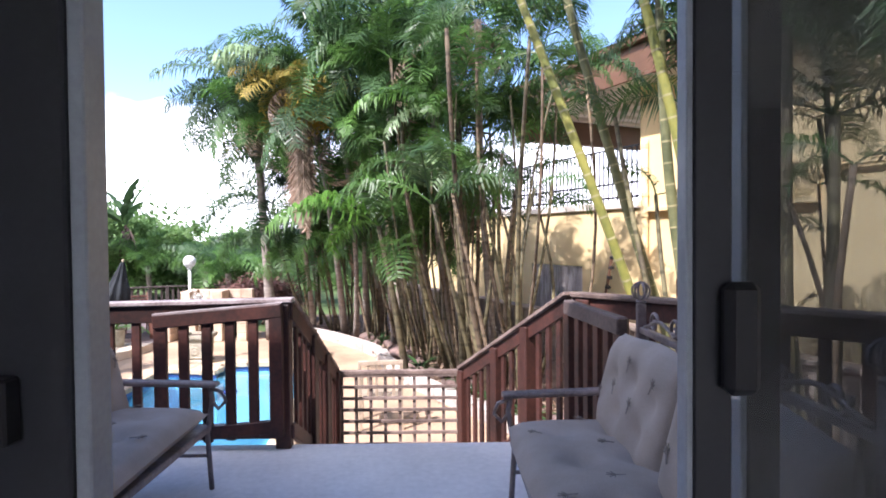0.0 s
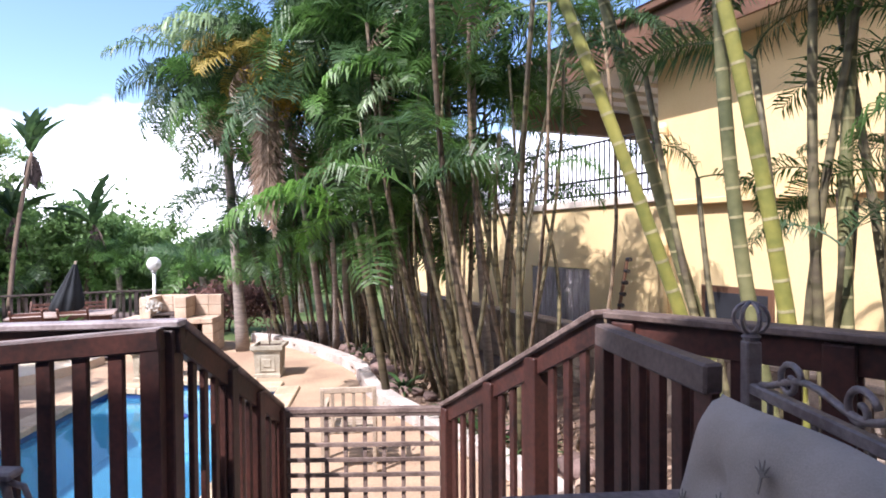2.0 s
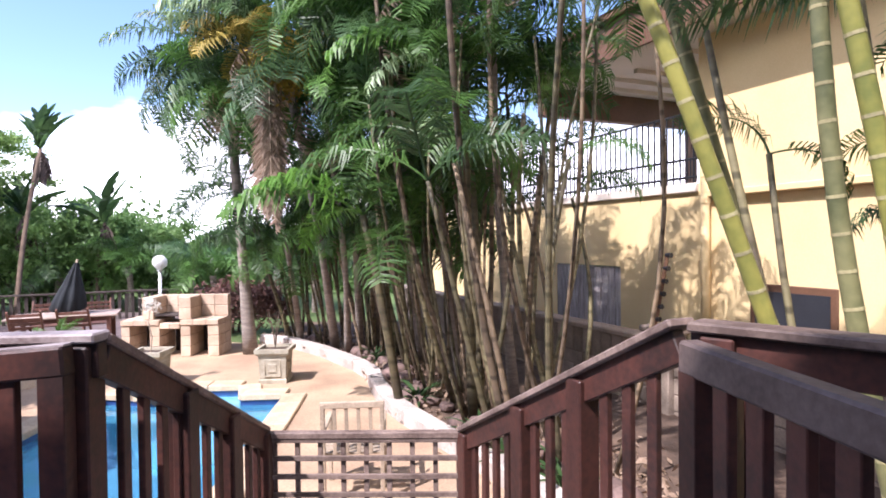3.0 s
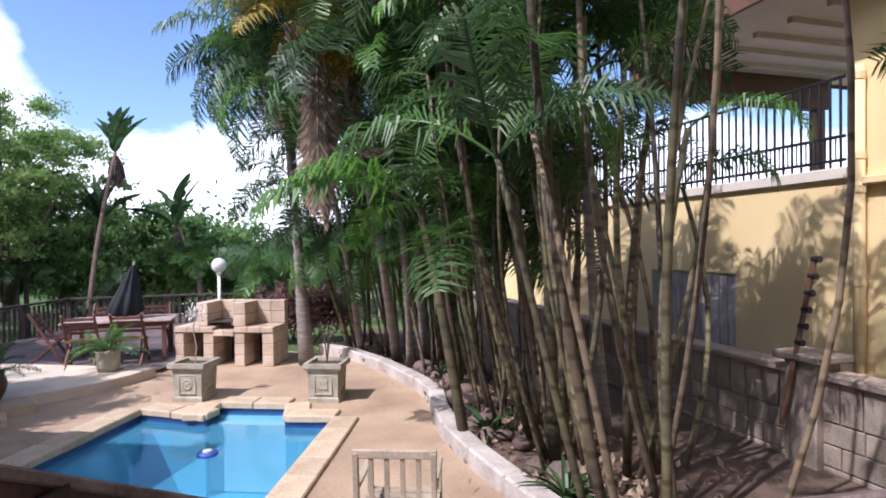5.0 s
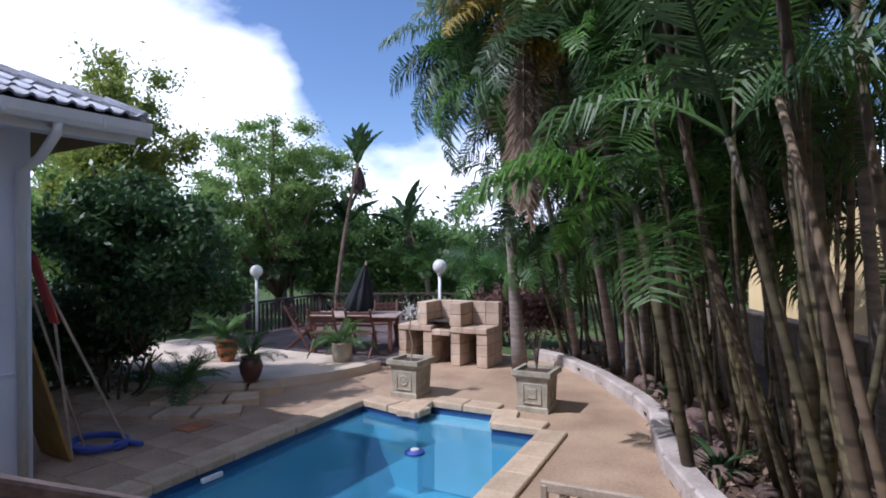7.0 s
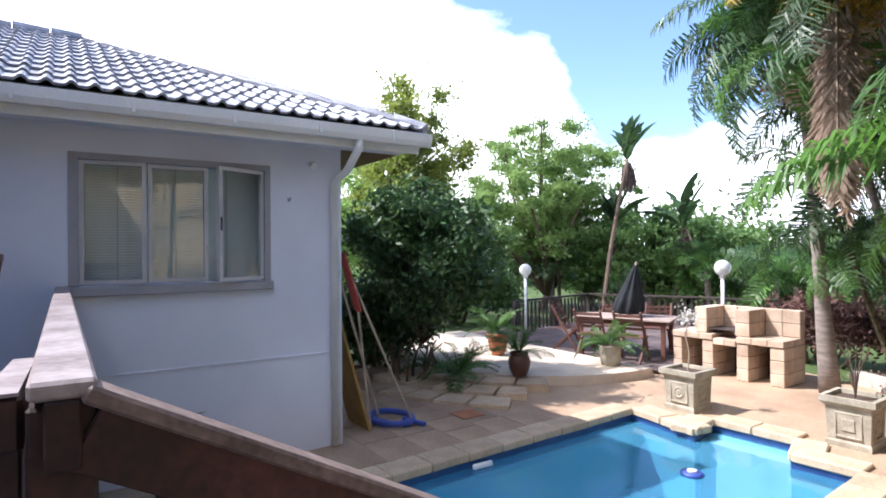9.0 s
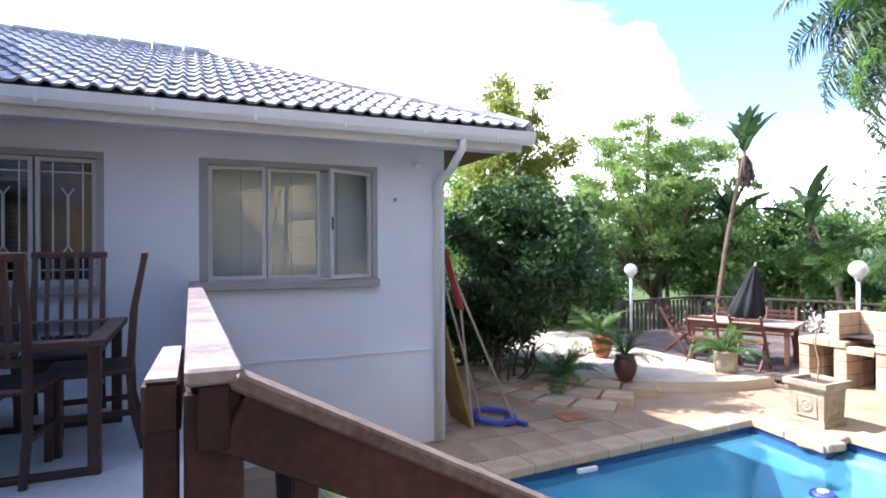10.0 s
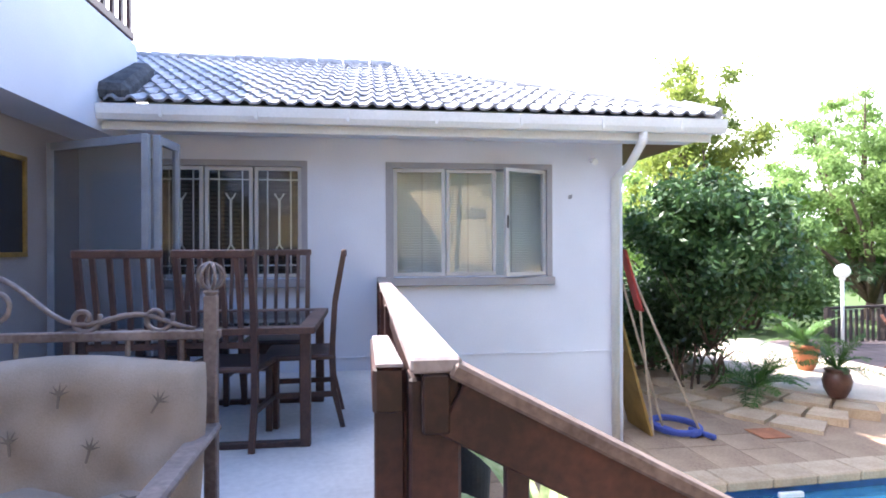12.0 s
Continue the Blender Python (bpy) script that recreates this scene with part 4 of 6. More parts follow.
part("balcony_slab", nbox(0.0, 9.0, -4.0, 0.05, 1.78, 1.90, 0.01), M_CREAM, house)
part("ledge", nbox(-2.9, -0.12, 0.0, 0.10, 1.70, 1.78, 0.01), M_YELLOW, house)
part("ledge_pipe", tube([nb(-2.9, 0.06, 1.70), nb(-2.9, 0.06, 2.1), nb(-3.6, 0.06, 2.12)], 0.025, 8), M_YELLOW, house)
pipe_n = part("downpipe", tube([nb(-0.16, 0.07, -1.0), nb(-0.16, 0.07, 2.86)], 0.055, 10), M_YELLOW, house, smooth=True)
for z in (-0.2, 0.72, 1.62, 1.95, 2.72):
    part("pipe_collar", tube([nb(-0.16, 0.07, z), nb(-0.16, 0.07, z + 0.07)], 0.064, 10), M_YELLOW, pipe_n)
part("ceiling", nbox(-12, 3.0, -4.0, 0.52, 3.75, 3.80), M_CREAM, house, "cream boarded balcony ceiling")
part("fascia", nbox(-12, 3.05, 0.522, 0.57, 3.70, 4.30, 0.006), M_BROWN, house)
part("gutter", nbox(-12, 3.05, 0.572, 0.66, 4.20, 4.32, 0.02), M_BROWN, house)
part("end_fascia", nbox(3.002, 3.05, -4.0, 0.52, 3.70, 4.30, 0.006), M_BROWN, house)
part("beam", nbox(2.78, 2.98, -3.1, 0.48, 3.27, 3.748, 0.01), M_BROWN, house)
pillar_n = part("pillar", nbox(2.80, 2.96, -3.05, -2.88, 1.90, 3.268, 0.008), M_BROWN, house)
for k in range(5):
    part("rafter", nbox(0.35 + 0.5 * k, 0.42 + 0.5 * k, -3.9, -0.23, 3.68, 3.749), M_CREAM, house)
roof_n = bmesh.new()
vs = [roof_n.verts.new(NM @ Vector(p)) for p in ((-12, 0.68, 4.31), (3.1, 0.68, 4.31), (1.5, -2.5, 5.3), (-12, -2.5, 5.3))]
roof_n.faces.new(vs)
roof_n.faces.new([vs[1], roof_n.verts.new(NM @ Vector((3.1, -5.5, 4.31))), vs[2]])
bmesh.ops.solidify(roof_n, geom=roof_n.faces[:], thickness=0.08)
part("roof", roof_n, M_BROWN, house)
door_n = part("wooden_door", nbox(DOOR_N[0], DOOR_N[1], -0.08, -0.04, -1.6, 0.75), M_OLDWOOD, house, "weathered grey timber double door")
for k in range(11):
    s = DOOR_N[0] + (DOOR_N[1] - DOOR_N[0]) * k / 11
    part("plank", nbox(s + 0.008, s + (DOOR_N[1] - DOOR_N[0]) / 11 - 0.004, -0.04, -0.015, -1.55, 0.73, 0.004), M_OLDWOOD, door_n)
for s0, s1 in ((-1.75, -0.75), (-5.4, -4.4)):
    w = part("window", nbox(s0, s1, 0.0, 0.03, -0.1, 0.66, 0.01), M_BROWN, house, "dark timber framed opening")
    part("pane", nbox(s0 + 0.07, s1 - 0.07, 0.03, 0.036, -0.05, 0.58), M_ALU, w)
rail_n = thing("neighbour_balcony_railing", "dark blue-black iron railing on the neighbour's balcony", "railing")
for z in (1.98, 2.22, 2.82):
    part("rail", tube([nb(0.05, -0.02, z), nb(8.9, -0.02, z)], 0.018, 6), M_BLACK, rail_n)
bar_me = mesh_of(tube([(0, 0, 1.9), (0, 0, 2.82)], 0.015, 5), M_BLACK, "bar")
bar2 = mesh_of(tube([(0, 0, 1.98), (0, 0, 2.22)], 0.009, 5), M_BLACK, "short_bar")
for i in range(76):
    o = part("bar", bar_me, None, rail_n)
    o.matrix_basis = Matrix.Translation(nb(0.1 + 0.115 * i, -0.02, 0))
    o = part("short_bar", bar2, None, rail_n)
    o.matrix_basis = Matrix.Translation(nb(0.155 + 0.115 * i, -0.02, 0))

# garden wall between the plots
gw = thing("garden_wall", "rough grey-brown cement block garden wall with a capped pier", "wall", kind="structure")
GO = 1.0
part("core", nbox(-7, 8.5, GO - 0.08, GO + 0.06, GROUND - 0.5, -0.02), M_MORTAR, gw)
part("coping", nbox(-7, 8.5, GO - 0.14, GO + 0.13, -0.02, 0.05, 0.015), M_GWALL, gw)
blk = bmesh.new()
add_box(blk, (0.006, 0, 0.004), (0.19, 0.02, 0.33), 0.006)
blk_tall = mesh_of(blk, M_GWALL, "block")
blk = bmesh.new()
add_box(blk, (0.006, 0, 0.004), (0.385, 0.02, 0.18), 0.006)
blk_flat = mesh_of(blk, M_GWALL, "block")
for i in range(74):
    o = part("block", blk_tall, None, gw)
    o.matrix_basis = NM @ Matrix.Translation((-6.9 + 0.198 * i, GO + 0.058, -0.36))
for r in range(3):
    for i in range(37):
        o = part("block", blk_flat, None, gw)
        o.matrix_basis = NM @ Matrix.Translation((-6.9 + 0.395 * i + 0.2 * (r % 2), GO + 0.058, -0.55 - 0.188 * r))
part("pier", nbox(-0.62, -0.30, GO - 0.12, GO + 0.16, GROUND - 0.3, 0.12, 0.01), M_GWALL, gw)
part("pier_cap", nbox(-0.70, -0.22, GO - 0.18, GO + 0.22, 0.12, 0.19, 0.015), M_GWALL, gw)
for s in (-0.35, 3.6):
    ep = thing("fence_post", "brown electric fence post with round insulators", "post", group="electric fence posts")
    a, b = nb(s, GO + 0.24, -0.45), nb(s - 0.25, GO + 0.14, 1.02)
    part("post", tube([a, b], 0.022, 6), M_BROWN, ep)
    for k in range(6):
        p = a.lerp(b, 0.5 + 0.098 * k)
        part("insulator", tube([p + ND * 0.02, p - ND * 0.055], [0.024, 0.03], 8), M_BLACK, ep)

# ---- veranda furniture ----


def cushion_mesh(w, h, t, tufts, seed):
    """A soft tufted cushion, w wide (x), h high (z), t thick (y)."""
    rnd = random.Random(seed)
    nx, nz = 40, 22
    verts, faces = [], []
    for side in (-1, 1):
        for i in range(nx + 1):
            for j in range(nz + 1):
                u, v = 2 * i / nx - 1, 2 * j / nz - 1
                bulge = max(0.0, (1 - abs(u) ** 5)) ** 0.42 * max(0.0, (1 - abs(v) ** 4)) ** 0.45
                y = t / 2 * bulge
                for a, b in tufts:
                    d2 = ((u - a) * w / 2) ** 2 + ((v - b) * h / 2) ** 2
                    y -= 0.032 * math.exp(-d2 / 0.0028) + 0.012 * math.exp(-d2 / 0.012)
                y += 0.006 * noise.noise((u * 3 + seed, v * 3, side)) * bulge
                cx = u * w / 2 * (1 - 0.03 * abs(v) ** 3)
                cz = v * h / 2 * (1 - 0.03 * abs(u) ** 3) + 0.012 * math.sin(u * 3 + seed)
                verts.append((cx, side * max(y, 0.0), cz))
    n = (nx + 1) * (nz + 1)
    for k in range(2):
        for i in range(nx):
            for j in range(nz):
                q = [k * n + i * (nz + 1) + j, k * n + (i + 1) * (nz + 1) + j, k * n + (i + 1) * (nz + 1) + j + 1, k * n + i * (nz + 1) + j + 1]
                faces.append(q if k == 0 else q[::-1])
    me = raw(verts, faces, M_CUSHION, "cushion")
    for p in me.polygons:
        p.use_smooth = True
    return me


def motif(parent, m):
    """A small printed palm motif, raised by a thread."""
    tips = [(-70, 0.05), (-52, 0.016), (-35, 0.055), (-18, 0.016), (0, 0.058), (18, 0.016), (35, 0.055), (52, 0.016), (70, 0.05)]
    outline = [(-0.005, -0.05), (0.005, -0.05), (0.006, 0.008)] + [(r * math.sin(radians(a)), 0.012 + r * math.cos(radians(a))) for a, r in tips[::-1]] + [(-0.006, 0.008)]
    bm = prism(outline, 0.0, 0.004)
    bmesh.ops.transform(bm, matrix=pose(0, 0.004, 0, 90, 0, 0), verts=bm.verts)
    o = part("motif", bm, M_PATTERN, parent)
    o.matrix_basis = m
    return o


def scroll(c, r, turns, a0, sgn=1, n=26):
    """A flat spiral in the local x-z plane."""
    pts = []
    for i in range(n + 1):
        t = i / n
        a = a0 + sgn * turns * math.tau * t
        rr = r * (1 - 0.8 * t)
        pts.append((c[0] + rr * math.cos(a), 0, c[1] + rr * math.sin(a)))
    return pts


def bench(at, turn, length, label, cz=0.63):
    """A wrought-iron bench, local x along its length, facing local -y, back at +y."""
    b = thing("garden_bench", label, "bench", at, turn, group="facing veranda benches")
    L = length / 2
    for s in (-1, 1):
        x = s * (L - 0.03)
        leg = part("arm_frame", tube([(x, -0.36, 0), (x, -0.34, 0.30), (x, -0.37, 0.48), (x, -0.36, 0.54)], 0.014, 8), M_IRON, b, smooth=True)
        part("front_scroll", tube([(x, -0.36, 0.54), (x, -0.42, 0.52), (x, -0.44, 0.47), (x, -0.40, 0.43), (x, -0.37, 0.47)], 0.010, 6), M_IRON, leg, smooth=True)
        part("back_leg", box((x - 0.02, 0.26, 0), (x + 0.02, 0.30, 1.0), 0.004), M_IRON, b)
        knob = part("finial", lathe([(0.018, 0.0), (0.026, 0.012), (0.012, 0.024)], 10), M_IRON, b)
        knob.matrix_basis = pose(x, 0.28, 1.0)
        for k in range(3):
            ring = [(0.042 * math.sin(q * math.tau / 16), 0, 0.062 + 0.042 * math.cos(q * math.tau / 16)) for q in range(17)]
            part("cage_ring", tube(ring, 0.006, 5), M_IRON, knob).matrix_basis = pose(0, 0, 0, 0, 0, 60 * k)
        part("armrest", beam((x, -0.40, 0.56), (x, 0.27, 0.58), 0.07, 0.026, 0.008), M_ARM, b, "weathered timber armrest")
        part("low_bar", tube([(x, -0.35, 0.18), (x, 0.28, 0.18)], 0.010, 6), M_IRON, b)
    part("seat_frame", box((-L + 0.02, -0.36, 0.31), (L - 0.02, 0.28, 0.345), 0.006), M_IRON, b)
    part("back_bar", box((-L, 0.265, 0.86), (L, 0.295, 0.89), 0.004), M_IRON, b)
    for k in range(9):
        x = -L + 0.12 + (length - 0.24) * k / 8
        part("back_upright", tube([(x, 0.28, 0.33), (x, 0.28, 0.87)], 0.008, 6), M_IRON, b)
    part("crest_bar", box((-0.012, 0.27, 0.86), (0.012, 0.29, 1.12), 0.003), M_IRON, b)
    part("crest_finial", tube(scroll((0, 0), 0.05, 1.6, 0.2), 0.010, 6), M_IRON, b, smooth=True).matrix_basis = pose(0, 0.28, 1.16)
    for s in (-1, 1):
        part("scroll", tube(scroll((s * 0.10, 0.98), 0.085, 1.3, math.pi / 2, s), 0.009, 6), M_IRON, b, smooth=True).location = (0, 0.28, 0)
        pts = [(s * (0.12 + (L - 0.2) * t), 0.28, 1.03 - 0.11 * t - 0.05 * math.sin(t * math.pi) + 0.03 * math.cos(t * 9)) for t in [i / 16 for i in range(17)]]
        part("scroll_bar", tube(pts, 0.009, 6), M_IRON, b, smooth=True)
        for t in (0.42, 0.8):
            part("scroll", tube(scroll((s * (0.12 + (L - 0.2) * t), 0.93), 0.05, 1.2, 0.3, -s), 0.008, 6), M_IRON, b, smooth=True).location = (0, 0.28, 0)
    seat = part("seat_cushion", cushion_mesh(length - 0.10, 0.66, 0.15, [(u, v) for u in (-0.66, -0.22, 0.22, 0.66) for v in (-0.35, 0.35)], 3), None, b)
    seat.matrix_basis = pose(0, -0.05, 0.415, 90, 0, 0)
    for u, v in ((-0.84, 0.0), (-0.44, -0.1), (0.0, 0.08), (0.44, 0.0), (0.84, -0.05), (-0.6, 0.72), (0.2, 0.7), (-0.2, -0.72), (0.62, -0.7)):
        motif(seat, Matrix.Translation((u * (length - 0.10) / 2, 0.072, v * 0.33)) @ pose(0, 0, 0, 0, 60 * u, 0) @ Matrix.Scale(0.6, 4))
    n = 2
    for k in range(n):
        w = (length - 0.03) / n
        c = part("back_cushion", cushion_mesh(w, 0.50, 0.19, [(-0.5, 0.25), (0.1, 0.3), (0.62, 0.15), (-0.2, -0.35), (0.45, -0.4)], 7 + k), None, b, "pale taupe tufted back cushion")
        c.matrix_basis = pose(-L + 0.015 + w * (k + 0.5), 0.15, cz, -13, 0, 0)
        for u, v in ((-0.3, 0.05), (0.25, -0.05), (0.7, 0.45), (-0.7, -0.2), (0.0, 0.55)):
            motif(c, Matrix.Translation((u * w / 2, -0.088, v * 0.25)) @ pose(0, 0, 0, 0, 40 * u, 0) @ pose(0, -0.006, 0) @ Matrix.Scale(0.6, 4))
    return b


bench((0.66, 2.02, 0), -90, 1.62, "wrought-iron bench with pale tufted cushions before the railing")
bench((-1.62, 2.32, 0), 90, 1.55, "wrought-iron bench with pale tufted cushions facing the walkway", 0.575)


def dining_chair():
    c = thing("dining_chair", "dark-stained slatted high-back wooden dining chair", "chair", group="chairs round the table")
    m = M_CHAIRWOOD
    for x in (-0.21, 0.21):
        part("back_leg", tube([(x, 0.26, 0), (x, 0.20, 0.25), (x, 0.19, 0.47), (x, 0.21, 0.80), (x, 0.27, 1.13)], [0.022, 0.025, 0.027, 0.025, 0.022], 4), m, c)
        part("front_leg", box((x - 0.02, -0.22, 0), (x + 0.02, -0.18, 0.45), 0.004), m, c)
        part("side_bar", box((x - 0.012, -0.2, 0.2), (x + 0.012, 0.2, 0.235), 0.003), m, c)
    part("seat", box((-0.235, -0.24, 0.44), (0.235, 0.21, 0.475), 0.012), m, c)
    part("front_apron", box((-0.2, -0.215, 0.37), (0.2, -0.19, 0.44), 0.003), m, c)
    part("top_rail", beam((-0.235, 0.27, 1.125), (0.235, 0.27, 1.125), 0.035, 0.05, 0.008), m, c)
    part("low_rail", box((-0.2, 0.18, 0.58), (0.2, 0.205, 0.62), 0.004), m, c)
    for k in range(4):
        x = -0.132 + 0.088 * k
        part("back_slat", tube([(x, 0.195, 0.60), (x, 0.21, 0.80), (x, 0.265, 1.11)], 0.018, 4), m, c)
    return c


ch = dining_chair()
ch.matrix_basis = pose(-3.60, 2.20, 0, 0, 0, -90)
for x, y, a in ((-3.60, 2.74, -98), (-3.95, 3.13, 3), (-4.60, 2.86, 90), (-4.58, 2.33, 87)):
    copy_thing(ch, pose(x, y, 0, 0, 0, a))
tb = thing("dining_table", "dark wooden dining table with a glass top", "table", (-3.92, 2.56, 0))
for x in (-0.5, 0.5):
    for y in (-0.64, 0.64):
        part("leg", box((x - 0.03, y - 0.03, 0), (x + 0.03, y + 0.03, 0.66), 0.004), M_CHAIRWOOD, tb)
    part("foot_bar", box((x - 0.025, -0.62, 0.0), (x + 0.025, 0.62, 0.035), 0.004), M_CHAIRWOOD, tb)
bm = bmesh.new()
for a, b in (((-0.56, -0.70), (-0.46, 0.70)), ((0.46, -0.70), (0.56, 0.70)), ((-0.46, -0.70), (0.46, -0.60)), ((-0.46, 0.60), (0.46, 0.70))):
    add_box(bm, (*a, 0.66), (*b, 0.70), 0.004)
part("tabletop_frame", bm, M_CHAIRWOOD, tb)
part("glass_top", box((-0.465, -0.605, 0.68), (0.465, 0.605, 0.694)), M_TABLEGLASS, tb)

# ---- plants ----


def frond_mesh(length, leaflet, droop, pairs, mat, name, seed, width=0.03, vee=0.5, hang=0.35, ragged=0.0, sweep=0.0):
    """A feather palm frond that starts at the origin, goes out along +x and bends down."""
    rnd = random.Random(seed)
    verts, faces = [], []
    pts = []
    n = 14
    ang, p = radians(62 if droop > 0.3 else 40), Vector((0, 0, 0))
    for i in range(n + 1):
        pts.append(p.copy())
        a = ang - droop * 2.6 * (i / n) ** 1.25
        p = p + Vector((math.cos(a), 0.0, math.sin(a))) * (length / n)
    for i in range(n + 1):
        r = 0.014 * length ** 0.5 * (1 - 0.8 * i / n)
        d = (pts[min(i + 1, n)] - pts[max(i - 1, 0)]).normalized()
        up = Vector((-d.z, 0, d.x))
        verts += [pts[i] + Vector((0, r, 0)), pts[i] + up * r, pts[i] - Vector((0, r, 0)), pts[i] - up * r]
    for i in range(n):
        for k in range(4):
            a, b = 4 * i + k, 4 * i + (k + 1) % 4
            faces.append((a, b, b + 4, a + 4))
    for i in range(pairs):
        t = 0.14 + 0.86 * (i + 0.5) / pairs
        f = t * n
        k = min(int(f), n - 1)
        base = pts[k].lerp(pts[k + 1], f - k)
        d = (pts[k + 1] - pts[k]).normalized()
        up = Vector((-d.z, 0, d.x))
        ln = leaflet * (math.sin(math.pi * (0.12 + 0.80 * t)) ** 0.7) * rnd.uniform(0.85, 1.1)
        for s in (-1, 1):
            if rnd.random() < ragged:
                continue
            lean = rnd.uniform(0.45, 1.0) * (1 - 0.2 * t) + sweep
            way = (Vector((0, s, 0)) * 1.0 + d * lean + up * (vee + rnd.uniform(-0.35, 0.35))).normalized()
            mid = base + way * ln * 0.5
            way2 = (way - Vector((0, 0, 1)) * (hang + rnd.uniform(-0.1, 0.6))).normalized()
            tip = mid + way2 * ln * 0.5
            wv = d * width * (0.9 + 0.3 * rnd.random())
            q = len(verts)
            verts += [base - wv * 0.3, base + wv * 0.3, mid + wv * 0.55, mid - wv * 0.55, tip]
            faces += [(4 * k + (0 if s > 0 else 2), q, q + 1), (q, q + 1, q + 2, q + 3), (q + 3, q + 2, q + 4)]
    return raw([tuple(v) for v in verts], faces, mat, name)


FR = {}
for key, mat, hang in (("leaf", M_LEAF, 0.5), ("dark", M_LEAFDK, 0.6), ("yel", M_LEAFYEL, 0.7)):
    FR[key] = [frond_mesh(1.8, 0.58, 0.50 + 0.14 * k, 46, mat, "frond", 10 + k, 0.025, 0.25, hang + 0.2 * k) for k in range(4)]
M_LIME = material("bright lime frond", (0.15, 0.31, 0.05), 0.45, (0.08, 0.19, 0.03), 2, 20, 0, random_shade=0.2, translucent=0.45)
M_PALEFROND = material("pale silvery frond", (0.27, 0.36, 0.20), 0.35, (0.16, 0.24, 0.11), 2, 20, 0, random_shade=0.2, translucent=0.3)
FR["lime"] = [frond_mesh(1.8, 0.62, 0.60 + 0.08 * k, 44, M_LIME, "frond", 110 + k, 0.036, 0.1, 0.75) for k in range(3)]
FR["pale"] = [frond_mesh(1.8, 0.56, 0.60 + 0.1 * k, 40, M_PALEFROND, "frond", 120 + k, 0.032, 0.0, 0.9) for k in range(3)]
FR["big"] = [frond_mesh(2.5, 0.66, 0.60 + 0.14 * k, 56, M_LEAFDK, "frond", 30 + k, 0.028, 0.1, 0.8) for k in range(3)]
FR["dead"] = [frond_mesh(1.9, 0.5, 0.95 + 0.12 * k, 36, M_DEAD, "frond", 50 + k, 0.03, -0.3, 0.9, 0.15) for k in range(3)]
FR["cycad"] = [frond_mesh(0.62, 0.10, 0.38 + 0.08 * k, 34, M_LEAF, "frond", 70 + k, 0.011, 0.35, 0.0) for k in range(3)]


def crown(parent, at, n, keys, scale=1.0, tilt=(0, 40), seed=0, top=0.0):
    """Fronds set in a spiral round a stem's top."""
    rnd = random.Random(seed)
    for i in range(n):
        key = rnd.choice(keys)
        me = rnd.choice(FR[key])
        o = part("frond", me, None, parent)
        s = scale * rnd.uniform(0.8, 1.15)
        o.matrix_basis = Matrix.Translation(Vector(at) + Vector((0, 0, top * i / n))) @ pose(0, 0, 0, 0, 0, 137.5 * i + rnd.uniform(-20, 20)) @ pose(0, 0, 0, rnd.uniform(-45, 45), rnd.uniform(*tilt), 0) @ Matrix.Diagonal((s, s, s, 1))


def bend(a, b, sag, n=8, seed=0):
    rnd = random.Random(seed)
    a, b = Vector(a), Vector(b)
    side = Vector((rnd.uniform(-1, 1), rnd.uniform(-1, 1), 0)) * sag
    return [a.lerp(b, i / n) + side * math.sin(math.pi * i / n) for i in range(n + 1)]


def cane_clump(at, stems, spread, high, seed, label, keys=("leaf", "leaf", "dark"), lean=(0, 0), fronds=6, dry=0.3, scale=1.0):
    """A clump of cane palms: many slim stems that lean apart, each with its fronds."""
    rnd = random.Random(seed)
    t = thing("cane_palm", label, "palm", group="cane palms in the bed")
    for i in range(stems):
        a = rnd.uniform(0, math.tau)
        r = spread * math.sqrt(rnd.random())
        foot = Vector((at[0] + r * math.cos(a), at[1] + r * math.sin(a), GROUND + 0.02))
        h = high * rnd.uniform(0.62, 1.3)
        out = rnd.uniform(0.08, 0.22) * h
        tip = foot + Vector((math.cos(a) * out + lean[0] * h, math.sin(a) * out + lean[1] * h, h))
        r0 = rnd.uniform(0.018, 0.040)
        pts = bend(foot, tip, 0.22, 7, seed * 31 + i)
        part("stem", tube(pts, [r0 * (1 - 0.35 * k / 7) for k in range(8)], 7), M_CANEDRY if rnd.random() < dry else M_CANE, t, smooth=True)
        crown(t, pts[-1], fronds, keys, scale * rnd.uniform(0.7, 1.05), (-15, 50), seed * 100 + i)
    return t


random.seed(11)
BED = [(-2.9, 13.3, 8, 2.6), (-2.2, 13.0, 8, 2.9), (-1.5, 12.4, 8, 2.7), (-1.1, 11.6, 8, 2.9), (-0.6, 11.4, 8, 2.6), (-0.5, 10.6, 7, 3.0), (-0.1, 10.2, 7, 2.8),
       (-0.15, 9.3, 7, 3.1), (0.25, 9.0, 6, 3.3), (0.3, 8.3, 6, 3.6), (0.75, 8.0, 5, 3.8), (0.75, 7.3, 5, 4.0), (1.25, 7.0, 2, 4.0), (1.3, 8.2, 4, 3.9), (0.85, 6.65, 4, 3.2)]
for k, (x, y, n, h) in enumerate(BED):
    cane_clump((x, y), n, 0.33, h, 200 + k, "clump of olive-stemmed cane palms with arching fronds", lean=(-0.09, -0.02) if k < 10 else (-0.05, 0.0), fronds=5 if k < 6 else 4 if k < 8 else 4 if k < 12 else 1, scale=0.9 if k < 10 else 0.75 if k < 12 else 0.6)

